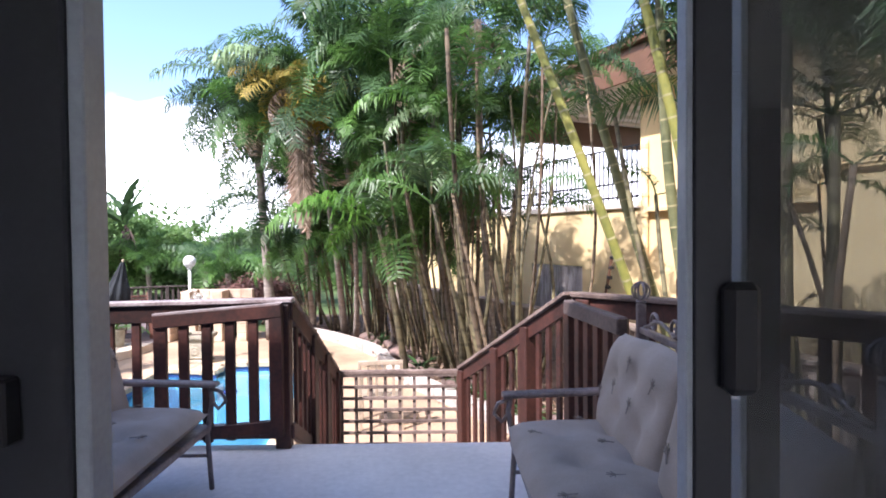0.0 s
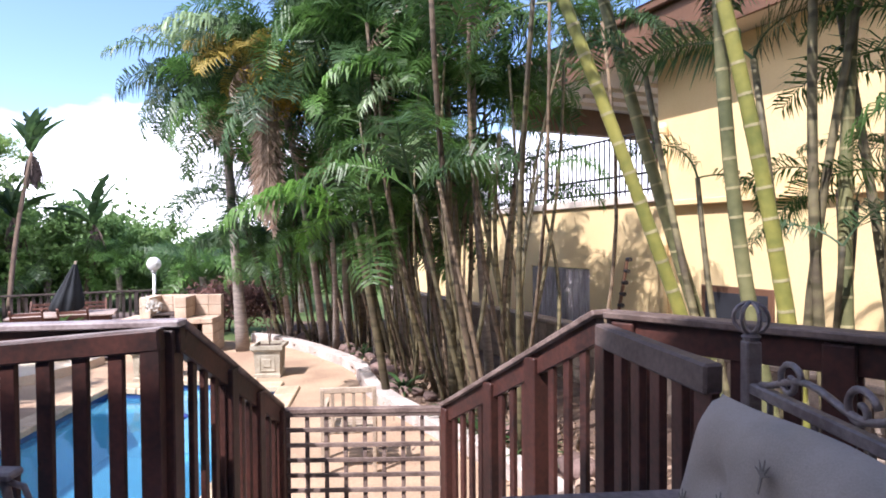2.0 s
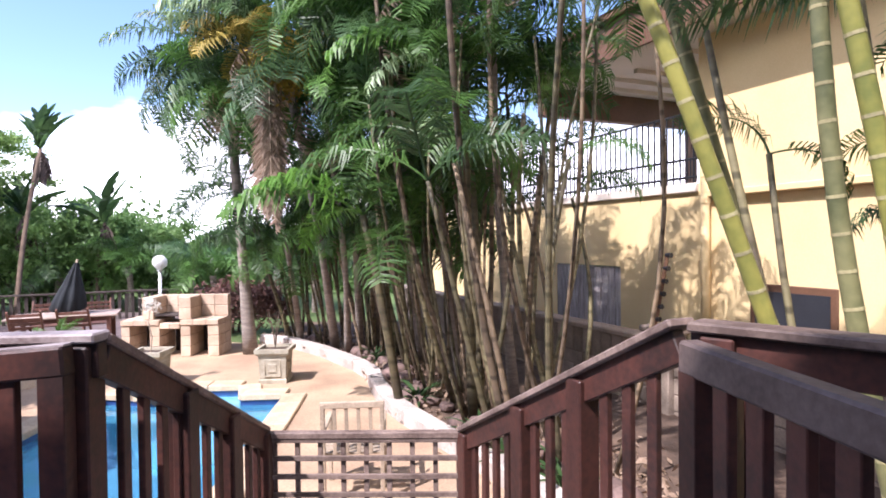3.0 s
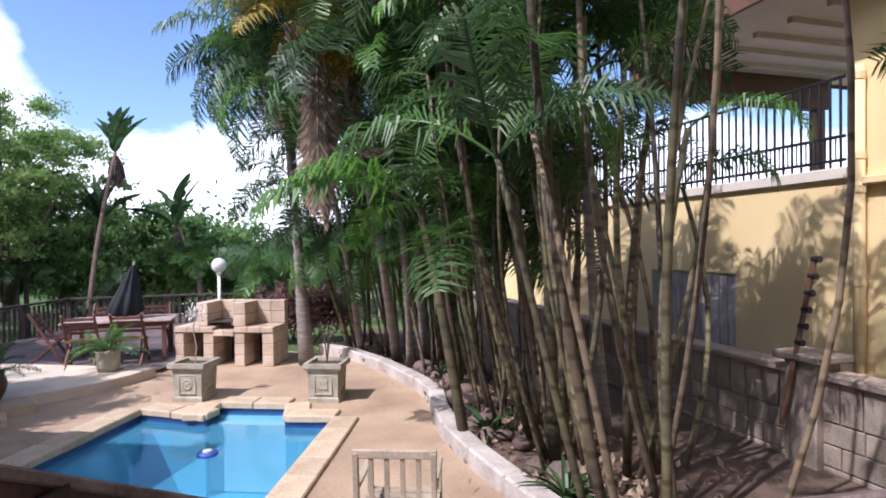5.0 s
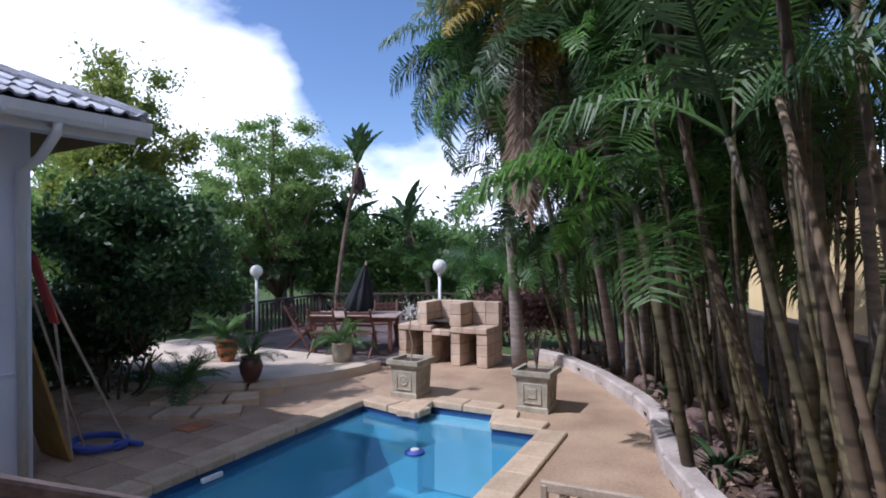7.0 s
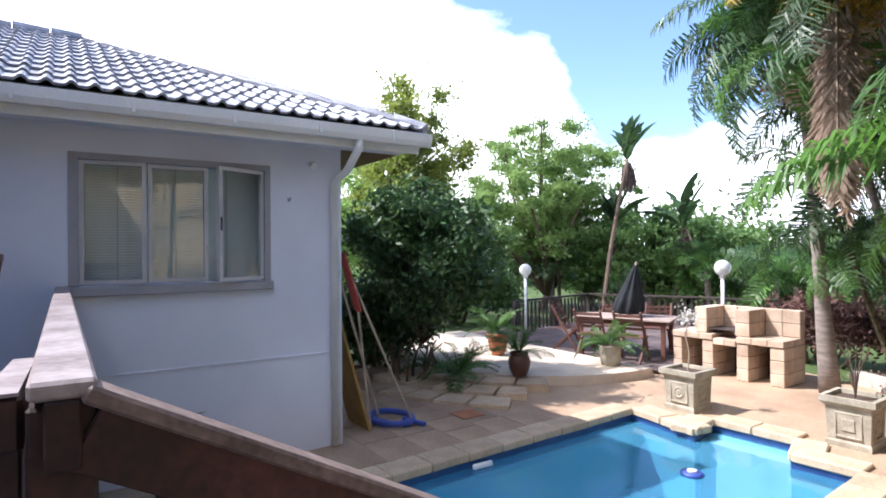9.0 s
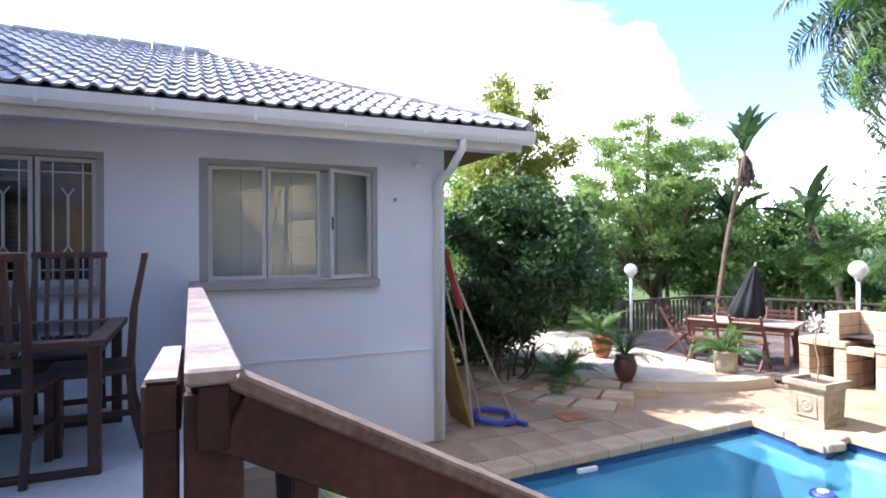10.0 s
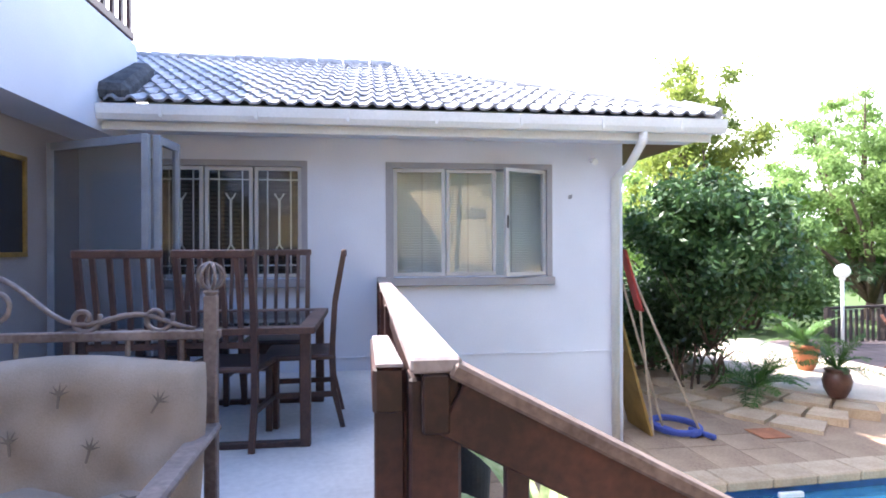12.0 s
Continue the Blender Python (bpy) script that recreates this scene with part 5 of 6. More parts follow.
for k, (x, y, n, h) in enumerate(((2.35, 4.95, 7, 3.2), (2.95, 4.35, 6, 3.0))):
    cane_clump((x, y), n, 0.25, h, 240 + k, "clump of slim olive canes beside the veranda", lean=(-0.02, 0.0), fronds=2, scale=0.5)


def ringed_palm(foot, tip, r, seed, label, fronds=7, keys=("leaf", "dark"), mat=M_YCANE, size=0.8):
    t = thing("ringed_palm", label, "palm", group="ringed palms beside the stair")
    pts = bend(foot, tip, 0.12, 12, seed)
    part("trunk", tube(pts, [r * (1 - 0.3 * k / 12) for k in range(13)], 12), mat, t, smooth=True)
    n = int((Vector(tip) - Vector(foot)).length / 0.17)
    for i in range(2, n if mat != M_CANE else 2):
        f = i / n * 12
        k = min(int(f), 11)
        p = pts[k].lerp(pts[k + 1], f - k)
        d = (pts[k + 1] - pts[k]).normalized()
        rr = r * (1 - 0.3 * f / 12) * 1.05
        part("leaf_scar", tube([p - d * 0.008, p + d * 0.008], rr, 12), M_RING, t)
    crown(t, pts[-1], fronds, keys, size, (-25, 40), seed)
    return t


def through_line(p, q, z0, z1):
    """The two places at heights z0 and z1 on the line from p to q."""
    p, q = Vector(p), Vector(q)
    d = (q - p) / (q.z - p.z)
    return p + d * (z0 - p.z), p + d * (z1 - p.z)


RINGED = (((1.375, 4.5, 1.02), (0.925, 4.5, 2.25), 0.043, 3.6, 7, M_YCANE), ((1.96, 5.5, 1.05), (1.50, 5.5, 2.57), 0.054, 4.0, 7, M_GCANE),
          ((1.87, 4.38, 1.03), (1.64, 4.38, 2.29), 0.050, 3.4, 7, M_YCANE), ((2.01, 4.5, 1.0), (1.85, 4.5, 2.23), 0.048, 3.6, 7, M_GCANE),
          ((2.39, 4.6, 1.0), (2.33, 4.6, 2.17), 0.035, 2.95, 7, M_CANE), ((2.57, 4.6, 1.07), (2.555, 4.6, 2.17), 0.045, 3.0, 7, M_GCANE),
          ((2.633, 4.4, 1.12), (2.617, 4.4, 2.43), 0.055, 2.9, 7, M_CANE), ((2.83, 4.3, 1.0), (2.86, 4.3, 1.46), 0.055, 2.2, 7, M_CANE))
for i, (p, q, r, z1, n, bark) in enumerate(RINGED):
    f, t = through_line(p, q, GROUND + 0.02, z1)
    ringed_palm(f, t, r, 300 + i, {M_YCANE: "tall palm with a yellow-green ringed trunk", M_GCANE: "tall palm with a grey-green ringed trunk"}.get(bark, "slim palm with an olive ringed trunk"), n, mat=bark, size=0.75 if bark is not M_CANE else 0.62)

# tall grey palms
def tall_palm(foot, tip, r, seed, n, label, skirt=0, keys=("big", "dark"), scale=1.0, skirt_at=None, yellow=0, placed=()):
    t = thing("tall_palm", label, "palm")
    pts = bend(foot, tip, 0.15, 12, seed)
    part("trunk", tube(pts, [r * (1.25 - 0.5 * min(1, k / 4) + 0.1 * (k > 9)) for k in range(13)], 12), M_BARK, t, smooth=True)
    crown(t, pts[-1], n, keys, scale, (-15, 60), seed, 0.25)
    if skirt:
        crown(t, skirt_at or pts[-1], skirt, ("dead",), scale * 0.8, (60, 95), seed + 1)
    if yellow:
        crown(t, pts[-1] + Vector((0, 0, -0.1)), yellow, ("yel",), scale * 0.9, (25, 65), seed + 2)
    for k, (yaw, lean, size, key) in enumerate(placed):
        o = part("frond", FR[key][k % 3], None, t)
        o.matrix_basis = Matrix.Translation(pts[-1]) @ pose(0, 0, 0, 0, 0, yaw) @ pose(0, 0, 0, 14 * (k % 3 - 1), lean, 0) @ Matrix.Scale(size, 4)
    return t


tall_palm((-3.62, 12.4, GROUND), (-3.85, 12.2, 4.0), 0.11, 401, 42, "tall grey-trunked palm with a dense dark crown", 10, yellow=4, scale=0.85)
tall_palm((-2.1, 12.6, GROUND), (-2.25, 9.9, 3.9), 0.075, 402, 18, "leaning palm with yellowing lower fronds", 3, ("dark", "leaf", "dark"), 0.95, yellow=5,
          placed=((180, 22, 0.75, "yel"), (200, 30, 0.7, "yel"), (165, 36, 0.65, "yel"), (215, 48, 0.7, "yel"), (185, 8, 1.0, "pale"), (172, -4, 1.1, "pale"), (205, 14, 0.95, "pale"), (195, 60, 0.7, "dead"), (170, 66, 0.7, "dead")))
tall_palm((-1.3, 12.9, GROUND), (-1.3, 10.4, 4.2), 0.08, 403, 28, "tall palm with a dense green crown", 3, ("leaf", "dark", "big"), 0.95)
tall_palm((-0.4, 11.4, GROUND), (-0.5, 9.2, 3.9), 0.08, 404, 20, "tall palm with a dense green crown", 2, ("leaf", "dark"), 0.95)
tall_palm((0.2, 10.0, GROUND), (-0.05, 8.2, 4.1), 0.07, 405, 10, "tall palm with an open green crown", 2, ("leaf", "dark"), 0.9)
def arching_palm(foot, tip, r, seed, fronds, label):
    """A slim palm whose few fronds arch out in given directions (yaw, tilt, scale, kind)."""
    t = thing("arching_palm", label, "palm")
    pts = bend(foot, tip, 0.1, 10, seed)
    part("trunk", tube(pts, [r * (1.15 - 0.4 * k / 10) for k in range(11)], 10), M_CANE, t, smooth=True)
    for k, (yaw, tilt, size, key) in enumerate(fronds):
        o = part("frond", FR[key][k % 3], None, t)
        o.matrix_basis = Matrix.Translation(pts[-1]) @ pose(0, 0, 0, 0, 0, yaw) @ pose(0, 0, 0, 12 * (k % 3 - 1), tilt, 0) @ Matrix.Scale(size, 4)


arching_palm((-0.55, 8.8, GROUND), (-0.92, 8.5, 1.5), 0.05, 407, ((180, 25, 0.95, "lime"), (200, 8, 0.75, "lime"), (160, 40, 0.6, "lime"), (20, 15, 0.5, "leaf"), (-70, 5, 0.5, "leaf")), "young palm with bright lime arching fronds")
arching_palm((0.4, 8.7, GROUND), (0.3, 8.4, 2.2), 0.045, 421, ((185, 28, 0.68, "pale"), (165, 5, 0.7, "leaf"), (-40, 15, 0.6, "leaf"), (240, 20, 0.65, "pale")), "slim palm with pale drooping fronds")
arching_palm((0.3, 8.3, GROUND), (0.25, 8.0, 2.95), 0.05, 422, ((185, 20, 0.85, "lime"), (205, 35, 0.7, "pale"), (150, 0, 0.8, "leaf"), (-20, 20, 0.8, "leaf"), (-70, 30, 0.7, "leaf"), (250, 20, 0.7, "leaf")), "tall slim palm with bright arching fronds")
tall_palm((0.85, 9.2, GROUND), (0.5, 7.7, 4.2), 0.06, 412, 11, "tall palm with a dense drooping crown", 3, ("dark", "leaf"), 0.8)
tall_palm((-2.9, 13.2, GROUND), (-3.0, 11.0, 3.3), 0.06, 408, 22, "leaning palm with drooping dark fronds", 2, ("dark", "leaf"), 0.9)
tall_palm((-1.8, 12.2, GROUND), (-1.65, 9.7, 3.2), 0.06, 409, 20, "leaning palm with drooping green fronds", 2, ("leaf", "dark"), 0.9)
tall_palm((-0.9, 11.2, GROUND), (-0.75, 8.7, 3.3), 0.06, 410, 11, "leaning palm with drooping green fronds", 1, ("leaf", "dark"), 0.85)
tall_palm((-1.6, 12.4, GROUND), (-1.1, 9.6, 5.0), 0.06, 411, 26, "tall palm with a high green crown", 2, ("leaf", "dark"), 1.0)
sk = thing("hanging_dead_frond", "long dead brown palm fronds hanging from the crown", "palm frond")
HANG = [frond_mesh(1.9, 0.42, 0.03, 60, M_DEAD, "frond", 80 + k, 0.04, 0.0, 0.1, 0.0, 1.3) for k in range(3)]
for k, (x, y, z, a) in enumerate(((-2.12, 9.25, 3.4, 20), (-2.24, 9.3, 3.55, 110), (-2.05, 9.3, 3.3, 200), (-2.18, 9.2, 3.45, 290), (-2.28, 9.3, 3.6, 60), (-2.15, 9.35, 3.5, 160))):
    o = part("frond", HANG[k % 3], None, sk)
    o.matrix_basis = Matrix.Translation((x, y, z)) @ pose(0, 0, 0, 0, 0, a) @ pose(0, 0, 0, 0, 129 - 2 * (k % 4), 0)


def leaf_cloud(centres, count, size, mat, name, seed, flat=0.6):
    """Many small leaves in clumps round the given centres."""
    rng = np.random.default_rng(seed)
    c = np.array([x[:3] for x in centres])
    r = np.array([x[3] for x in centres])
    pick = rng.choice(len(c), count, p=r ** 2 / (r ** 2).sum())
    v = rng.normal(size=(count, 3))
    v /= np.linalg.norm(v, axis=1)[:, None]
    rad = r[pick] * np.abs(rng.normal(0.0, 0.75, count)) ** 0.8
    p = c[pick] + v * rad[:, None] * np.array([1, 1, flat])
    a = rng.normal(size=(count, 3)); a /= np.linalg.norm(a, axis=1)[:, None]
    b = np.cross(a, rng.normal(size=(count, 3))); b /= np.linalg.norm(b, axis=1)[:, None]
    s = size * rng.uniform(0.6, 1.3, count)[:, None]
    verts = np.empty((count * 4, 3))
    verts[0::4], verts[1::4], verts[2::4], verts[3::4] = p - a * s, p + b * s * 0.42, p + a * s, p - b * s * 0.42
    return raw(verts.tolist(), np.arange(count * 4).reshape(-1, 4).tolist(), mat, name)


def leafy(name, label, category, foot, trunk_r, centres, count, size, mat, seed, flat=0.7, multi=1, bark=None):
    """A tree or shrub: trunk, limbs to each clump, a crown of separate leaves."""
    rnd = random.Random(seed)
    t = thing(name, label, category)
    cz = min(c[2] for c in centres)
    fx = Vector(foot)
    fork = Vector((sum(c[0] for c in centres) / len(centres), sum(c[1] for c in centres) / len(centres), fx.z + (cz - fx.z) * 0.55))
    for k in range(multi):
        o = Vector((rnd.uniform(-0.3, 0.3), rnd.uniform(-0.3, 0.3), 0)) * (multi > 1)
        part("trunk", tube(bend(fx + o, fork + o * 1.5, 0.15, 6, seed + k), [trunk_r * (1.2 - 0.5 * i / 6) for i in range(7)], 8), bark or M_WOODBARK, t, smooth=True)
    for i, c in enumerate(centres[:16]):
        part("limb", tube(bend(fork, c[:3], 0.25, 6, seed + 50 + i), [trunk_r * 0.6 * (1 - 0.8 * k / 6) for k in range(7)], 6), bark or M_WOODBARK, t, smooth=True)
    part("crown", leaf_cloud(centres, count, size, mat, "crown", seed, flat), None, t)
    return t


def cluster(cx, cy, z, n, rx, ry, rz, r, seed):
    rnd = random.Random(seed)
    out = []
    for _ in range(n):
        a, e = rnd.uniform(0, math.tau), rnd.uniform(-1, 1)
        k = rnd.uniform(0.35, 1.0)
        out.append((cx + rx * k * math.cos(a) * math.sqrt(1 - e * e), cy + ry * k * math.sin(a) * math.sqrt(1 - e * e), z + rz * k * e, r * rnd.uniform(0.7, 1.25)))
    return out


leafy("shrub", "large dark evergreen shrub beside the house corner", "shrub", (-7.6, 8.2, GROUND), 0.017, cluster(-7.5, 8.2, 1.2, 110, 1.3, 1.05, 1.0, 0.27, 1), 30000, 0.055, M_BUSH, 1, 0.85, 18, M_WOODBARK)
leafy("shrub", "low dark shrub behind the house corner", "shrub", (-8.9, 7.5, GROUND), 0.03, cluster(-8.7, 8.0, 0.0, 70, 1.2, 1.1, 0.8, 0.3, 12), 20000, 0.06, M_BUSH, 12, 0.9, 4)
leafy("tree", "yellow-green leafy tree behind the house corner", "tree", (-11.5, 10.2, GROUND), 0.12, cluster(-11.2, 10.2, 3.2, 70, 1.4, 1.4, 1.9, 0.36, 2), 26000, 0.055, M_TREEYEL, 2)
leafy("tree", "spreading feathery green tree with an open crown", "tree", (-14.6, 17.2, GROUND - 1), 0.16, cluster(-14.3, 17.3, 3.0, 210, 3.0, 3.0, 2.5, 0.42, 3), 62000, 0.062, M_TREE, 3, 0.5)
leafy("tree", "broad green tree in the far hedge", "tree", (-19.5, 14.0, GROUND - 1), 0.2, cluster(-19, 14.2, 2.0, 130, 3.4, 3.4, 2.6, 0.6, 4), 50000, 0.085, M_TREE, 4)
leafy("tree", "dark bushy tree in the far hedge", "tree", (-13.5, 12.6, GROUND - 1), 0.12, cluster(-13.3, 12.8, 0.6, 60, 1.9, 1.9, 1.5, 0.5, 5), 26000, 0.085, M_HEDGE, 5)
leafy("tree", "dark bushy tree behind the terrace", "tree", (-13.0, 19.5, GROUND - 1), 0.15, cluster(-12.6, 19.6, 0.9, 90, 3.2, 2.0, 1.8, 0.5, 6), 34000, 0.09, M_HEDGE, 6)
leafy("tree", "green bushy tree behind the terrace", "tree", (-8.5, 21.5, GROUND - 1), 0.15, cluster(-8.6, 21.5, 0.4, 90, 3.6, 1.9, 1.5, 0.5, 7), 34000, 0.09, M_HEDGE, 7)
leafy("shrub", "dry reddish twiggy shrub behind the fireplace", "shrub", (-4.6, 14.6, GROUND), 0.03, cluster(-4.7, 14.5, -0.1, 10, 1.3, 0.6, 0.45, 0.4, 8), 7000, 0.05, M_REDSHRUB, 8, 0.8, 5)
hedge = part("far_hedge", leaf_cloud([(x, y, z, 1.8) for x, y, z in [(-26 + 2.2 * i, 27 + 2 * math.sin(i * 1.7), 0.2 + 0.9 * math.sin(i * 2.3)) for i in range(18)]] + [(-27 + 1.2 * math.sin(i), 8 + 2.2 * i, 1.0 + math.sin(i * 1.9), 1.9) for i in range(9)], 70000, 0.15, M_HEDGE, "far_hedge", 20, 0.9))
tagged(hedge, "dense dark green hedge far behind the garden", "hedge", kind="stuff")

# palms in the far hedge
for i, (x, y, z) in enumerate(((-6.3, 17.2, 0.3), (-7.8, 19.3, 0.6), (-9.6, 19.0, 0.5), (-5.2, 19.2, 0.6), (-11.4, 18.6, 0.2), (-3.9, 18.4, 0.5), (-14.2, 17.4, 0.4))):
    t = thing("garden_palm", "bushy green palm behind the terrace fence", "palm", group="palms behind the terrace")
    part("trunk", tube(bend((x, y, GROUND - 0.2), (x, y, z), 0.05, 5, i), 0.09, 8), M_BARK, t)
    crown(t, (x, y, z), 14, ("leaf", "dark"), 1.0, (-20, 40), 500 + i)


def banana_leaf(length, wide, seed, mat=M_LEAFDK):
    """A broad torn paddle leaf."""
    rnd = random.Random(seed)
    verts, faces = [], []
    n = 16
    for i in range(n + 1):
        t = i / n
        x, z = length * t, -0.25 * length * t ** 2.2
        w = wide * math.sin(math.pi * min(1, 0.06 + 0.94 * t)) ** 0.6 * (0 if t < 0.02 else 1)
        for s in (-1, 0, 1):
            j = 1 - (0.45 if rnd.random() < 0.35 else 0.0)
            verts.append((x, s * w / 2 * j, z + abs(s) * w * 0.18))
    for i in range(n):
        for k in (0, 1):
            a = 3 * i + k
            faces.append((a, a + 1, a + 4, a + 3))
    return raw(verts, faces, mat, "leaf")


PADDLE = [banana_leaf(1.5, 0.42, 900 + k) for k in range(3)]
M_DEADLEAF = material("dark withered leaf", (0.13, 0.095, 0.085), 0.85, (0.06, 0.045, 0.042), 3, 20, 0, random_shade=0.3)
PADDLE_DEAD = [banana_leaf(1.5, 0.34, 910 + k, M_DEADLEAF) for k in range(3)]


def strelitzia(foot, tip, n, seed, scale, label, upright=-30):
    t = thing("wild_banana", label, "plant", group="wild bananas")
    pts = bend(foot, tip, 0.2, 10, seed)
    part("trunk", tube(pts, [0.065 - 0.002 * i for i in range(11)], 8), M_WOODBARK, t, smooth=True)
    rnd = random.Random(seed)
    for i in range(n):
        o = part("leaf", PADDLE[i % 3], None, t)
        o.matrix_basis = Matrix.Translation(pts[-1]) @ pose(0, 0, 0, 0, 0, (0 if i % 2 else 180) + rnd.uniform(-35, 35)) @ pose(0, 0, 0, rnd.uniform(-20, 20), rnd.uniform(-92, upright), 0) @ Matrix.Scale(scale * rnd.uniform(0.8, 1.1), 4)
    for i in range(n * 2):
        o = part("dead_leaf", PADDLE_DEAD[i % 3], None, t)
        o.matrix_basis = Matrix.Translation(pts[-1] - Vector((0, 0, 0.05))) @ pose(0, 0, 0, 0, 0, 47 * i) @ pose(0, 0, 0, rnd.uniform(-30, 30), rnd.uniform(60, 85), 0) @ Matrix.Scale(scale * rnd.uniform(0.55, 0.8), 4)
    return t


strelitzia((-10.55, 15.75, GROUND), (-11.0, 17.4, 3.75), 10, 601, 0.8, "tall leaning wild banana with a ragged crown", -58)
strelitzia((-11.8, 18.2, GROUND), (-12.1, 18.2, 2.0), 9, 602, 1.0, "wild banana with broad torn leaves")
strelitzia((-10.4, 18.8, GROUND), (-10.2, 18.9, 1.8), 9, 603, 1.0, "wild banana with broad torn leaves")
strelitzia((-13.8, 17.4, GROUND), (-13.9, 17.5, 2.4), 8, 604, 1.0, "wild banana with broad torn leaves")


# ---- patio things ----
def planter(at, turn, rosette, label):
    p = thing("square_planter", label, "planter", at, turn, group="cement planters by the pool")
    bm = bmesh.new()
    n = [(0.20, 0.0), (0.20, 0.05), (0.185, 0.07), (0.20, 0.40), (0.245, 0.44), (0.245, 0.50), (0.20, 0.50), (0.19, 0.44)]
    rings = [[bm.verts.new((sx * r, sy * r, z)) for sx, sy in ((-1, -1), (1, -1), (1, 1), (-1, 1))] for r, z in n]
    for a, b in zip(rings, rings[1:]):
        for k in range(4):
            bm.faces.new((a[k], a[(k + 1) % 4], b[(k + 1) % 4], b[k]))
    bm.faces.new(rings[0][::-1])
    part("body", bm, M_STONE, p)
    part("soil", box((-0.19, -0.19, 0.42), (0.19, 0.19, 0.46)), M_SOIL, p)
    for a in (0, 90, 180, 270):
        bm = bmesh.new()
        for lo, hi in (((-0.12, 0.10), (0.12, 0.118)), ((-0.12, 0.332), (0.12, 0.35)), ((-0.12, 0.118), (-0.102, 0.332)), ((0.102, 0.118), (0.12, 0.332))):
            add_box(bm, (lo[0], -0.202, lo[1]), (hi[0], -0.186, hi[1]), 0.003)
        o = part("moulding", bm, M_STONE, p)
        o.matrix_basis = pose(0, 0, 0, 0, 0, a)
        if rosette:
            bm = lathe([(0.018, 0), (0.075, 0), (0.075, 0.008), (0.055, 0.016), (0.04, 0.008), (0.025, 0.016), (0.005, 0.018)], 16)
        else:
            bm = box((-0.06, -0.06, 0), (0.06, 0.06, 0.014), 0.006)
        o = part("ornament", bm, M_STONE, p)
        o.matrix_basis = pose(0, 0, 0, 0, 0, a) @ pose(0, -0.188, 0.225, 90, 0, 0)
    return p


planter((-4.28, 10.18, GROUND), 2, True, "weathered cement planter with a rosette panel")
planter((-2.52, 10.34, GROUND), 3, False, "weathered cement planter with a square panel")
st = thing("standard_shrub", "slim standard shrub with white blossom in the planter", "plant", (-4.28, 10.18, GROUND + 0.46))
part("stem", tube([(0, 0, 0), (0.02, 0.01, 0.22), (-0.02, 0.0, 0.42), (0.0, 0, 0.60)], 0.009, 6), M_POLE, st)
part("blossom", leaf_cloud([(0, 0, 0.68, 0.13)], 260, 0.022, M_FLOWER, "blossom", 31, 0.8), None, st)
st = thing("bare_shrub", "bare twiggy shrub in the planter", "plant", (-2.52, 10.34, GROUND + 0.46))
for k in range(5):
    part("twig", tube([(0, 0, 0), (0.03 * math.cos(k * 1.3), 0.03 * math.sin(k * 1.3), 0.25), (0.13 * math.cos(k * 1.3), 0.13 * math.sin(k * 1.3), 0.55)], 0.006, 5), M_WOODBARK, st)

# brick fireplace
bq = thing("braai", "outdoor fireplace of buff concrete blocks with three open bays", "fireplace", (-4.98, 12.45, GROUND), 3)


def blockwork(x0, x1, y0, y1, z0, z1, course=0.19, run=0.2):
    """Stacked blocks that fill a box, with dark recessed joints."""
    part("core", box((x0 + 0.012, y0 + 0.012, z0), (x1 - 0.012, y1 - 0.012, z1 - 0.004)), M_MORTAR, bq)
    nz = max(1, round((z1 - z0) / course))
    dz = (z1 - z0) / nz
    for r in range(nz):
        ny = max(1, round((y1 - y0) / run / 1.6))
        nx = max(1, round((x1 - x0) / run))
        for i in range(nx):
            for j in range(ny):
                if 0 < i < nx - 1 and 0 < j < ny - 1:
                    continue
                dx, dy = (x1 - x0) / nx, (y1 - y0) / ny
                part("block", box((x0 + dx * i + 0.003, y0 + dy * j + 0.003, z0 + dz * r + 0.003), (x0 + dx * (i + 1) - 0.003, y0 + dy * (j + 1) - 0.003, z0 + dz * (r + 1) - 0.003), 0.008), M_BLOCK, bq)


for x0, x1 in ((-0.86, -0.70), (-0.36, -0.18), (0.18, 0.36), (0.66, 0.86)):
    blockwork(x0, x1, -0.32, 0.36, 0.0, 0.56)
for x0, x1, z in ((-0.86, -0.181, 0.56), (-0.179, 0.179, 0.50), (0.181, 0.86, 0.56)):
    blockwork(x0, x1, -0.34, 0.36, z, z + 0.10, 0.1, 0.22)
blockwork(-0.50, -0.30, -0.28, 0.36, 0.66, 1.06)
blockwork(0.14, 0.36, -0.28, 0.36, 0.66, 1.06)
blockwork(-0.30, 0.14, 0.24, 0.36, 0.66, 1.06)
blockwork(0.36, 0.86, 0.20, 0.36, 0.66, 1.06)
part("grate", box((-0.30, -0.25, 0.72), (0.14, 0.22, 0.74)), M_SOOT, bq)
for x in (-0.53, 0.0, 0.51):
    part("bay_back", box((x - 0.16, 0.30, 0.0), (x + 0.16, 0.34, 0.5)), M_SOOT, bq)


def lamp_post(at, high, r, label):
    l = thing("garden_lamp", label, "lamp", at, 0, group="globe garden lamps")
    part("post", tube([(0, 0, 0), (0, 0, high - r)], 0.032, 10), M_WHITE, l, smooth=True)
    part("collar", lathe([(0.05, high - r - 0.04), (0.06, high - r), (0.05, high - r + 0.02)], 12), M_WHITE, l)
    bm = bmesh.new()
    bmesh.ops.create_uvsphere(bm, u_segments=20, v_segments=14, radius=r)
    o = part("globe", bm, M_GLOBE, l, "white glass globe", smooth=True)
    o.location = (0, 0, high)
    return l


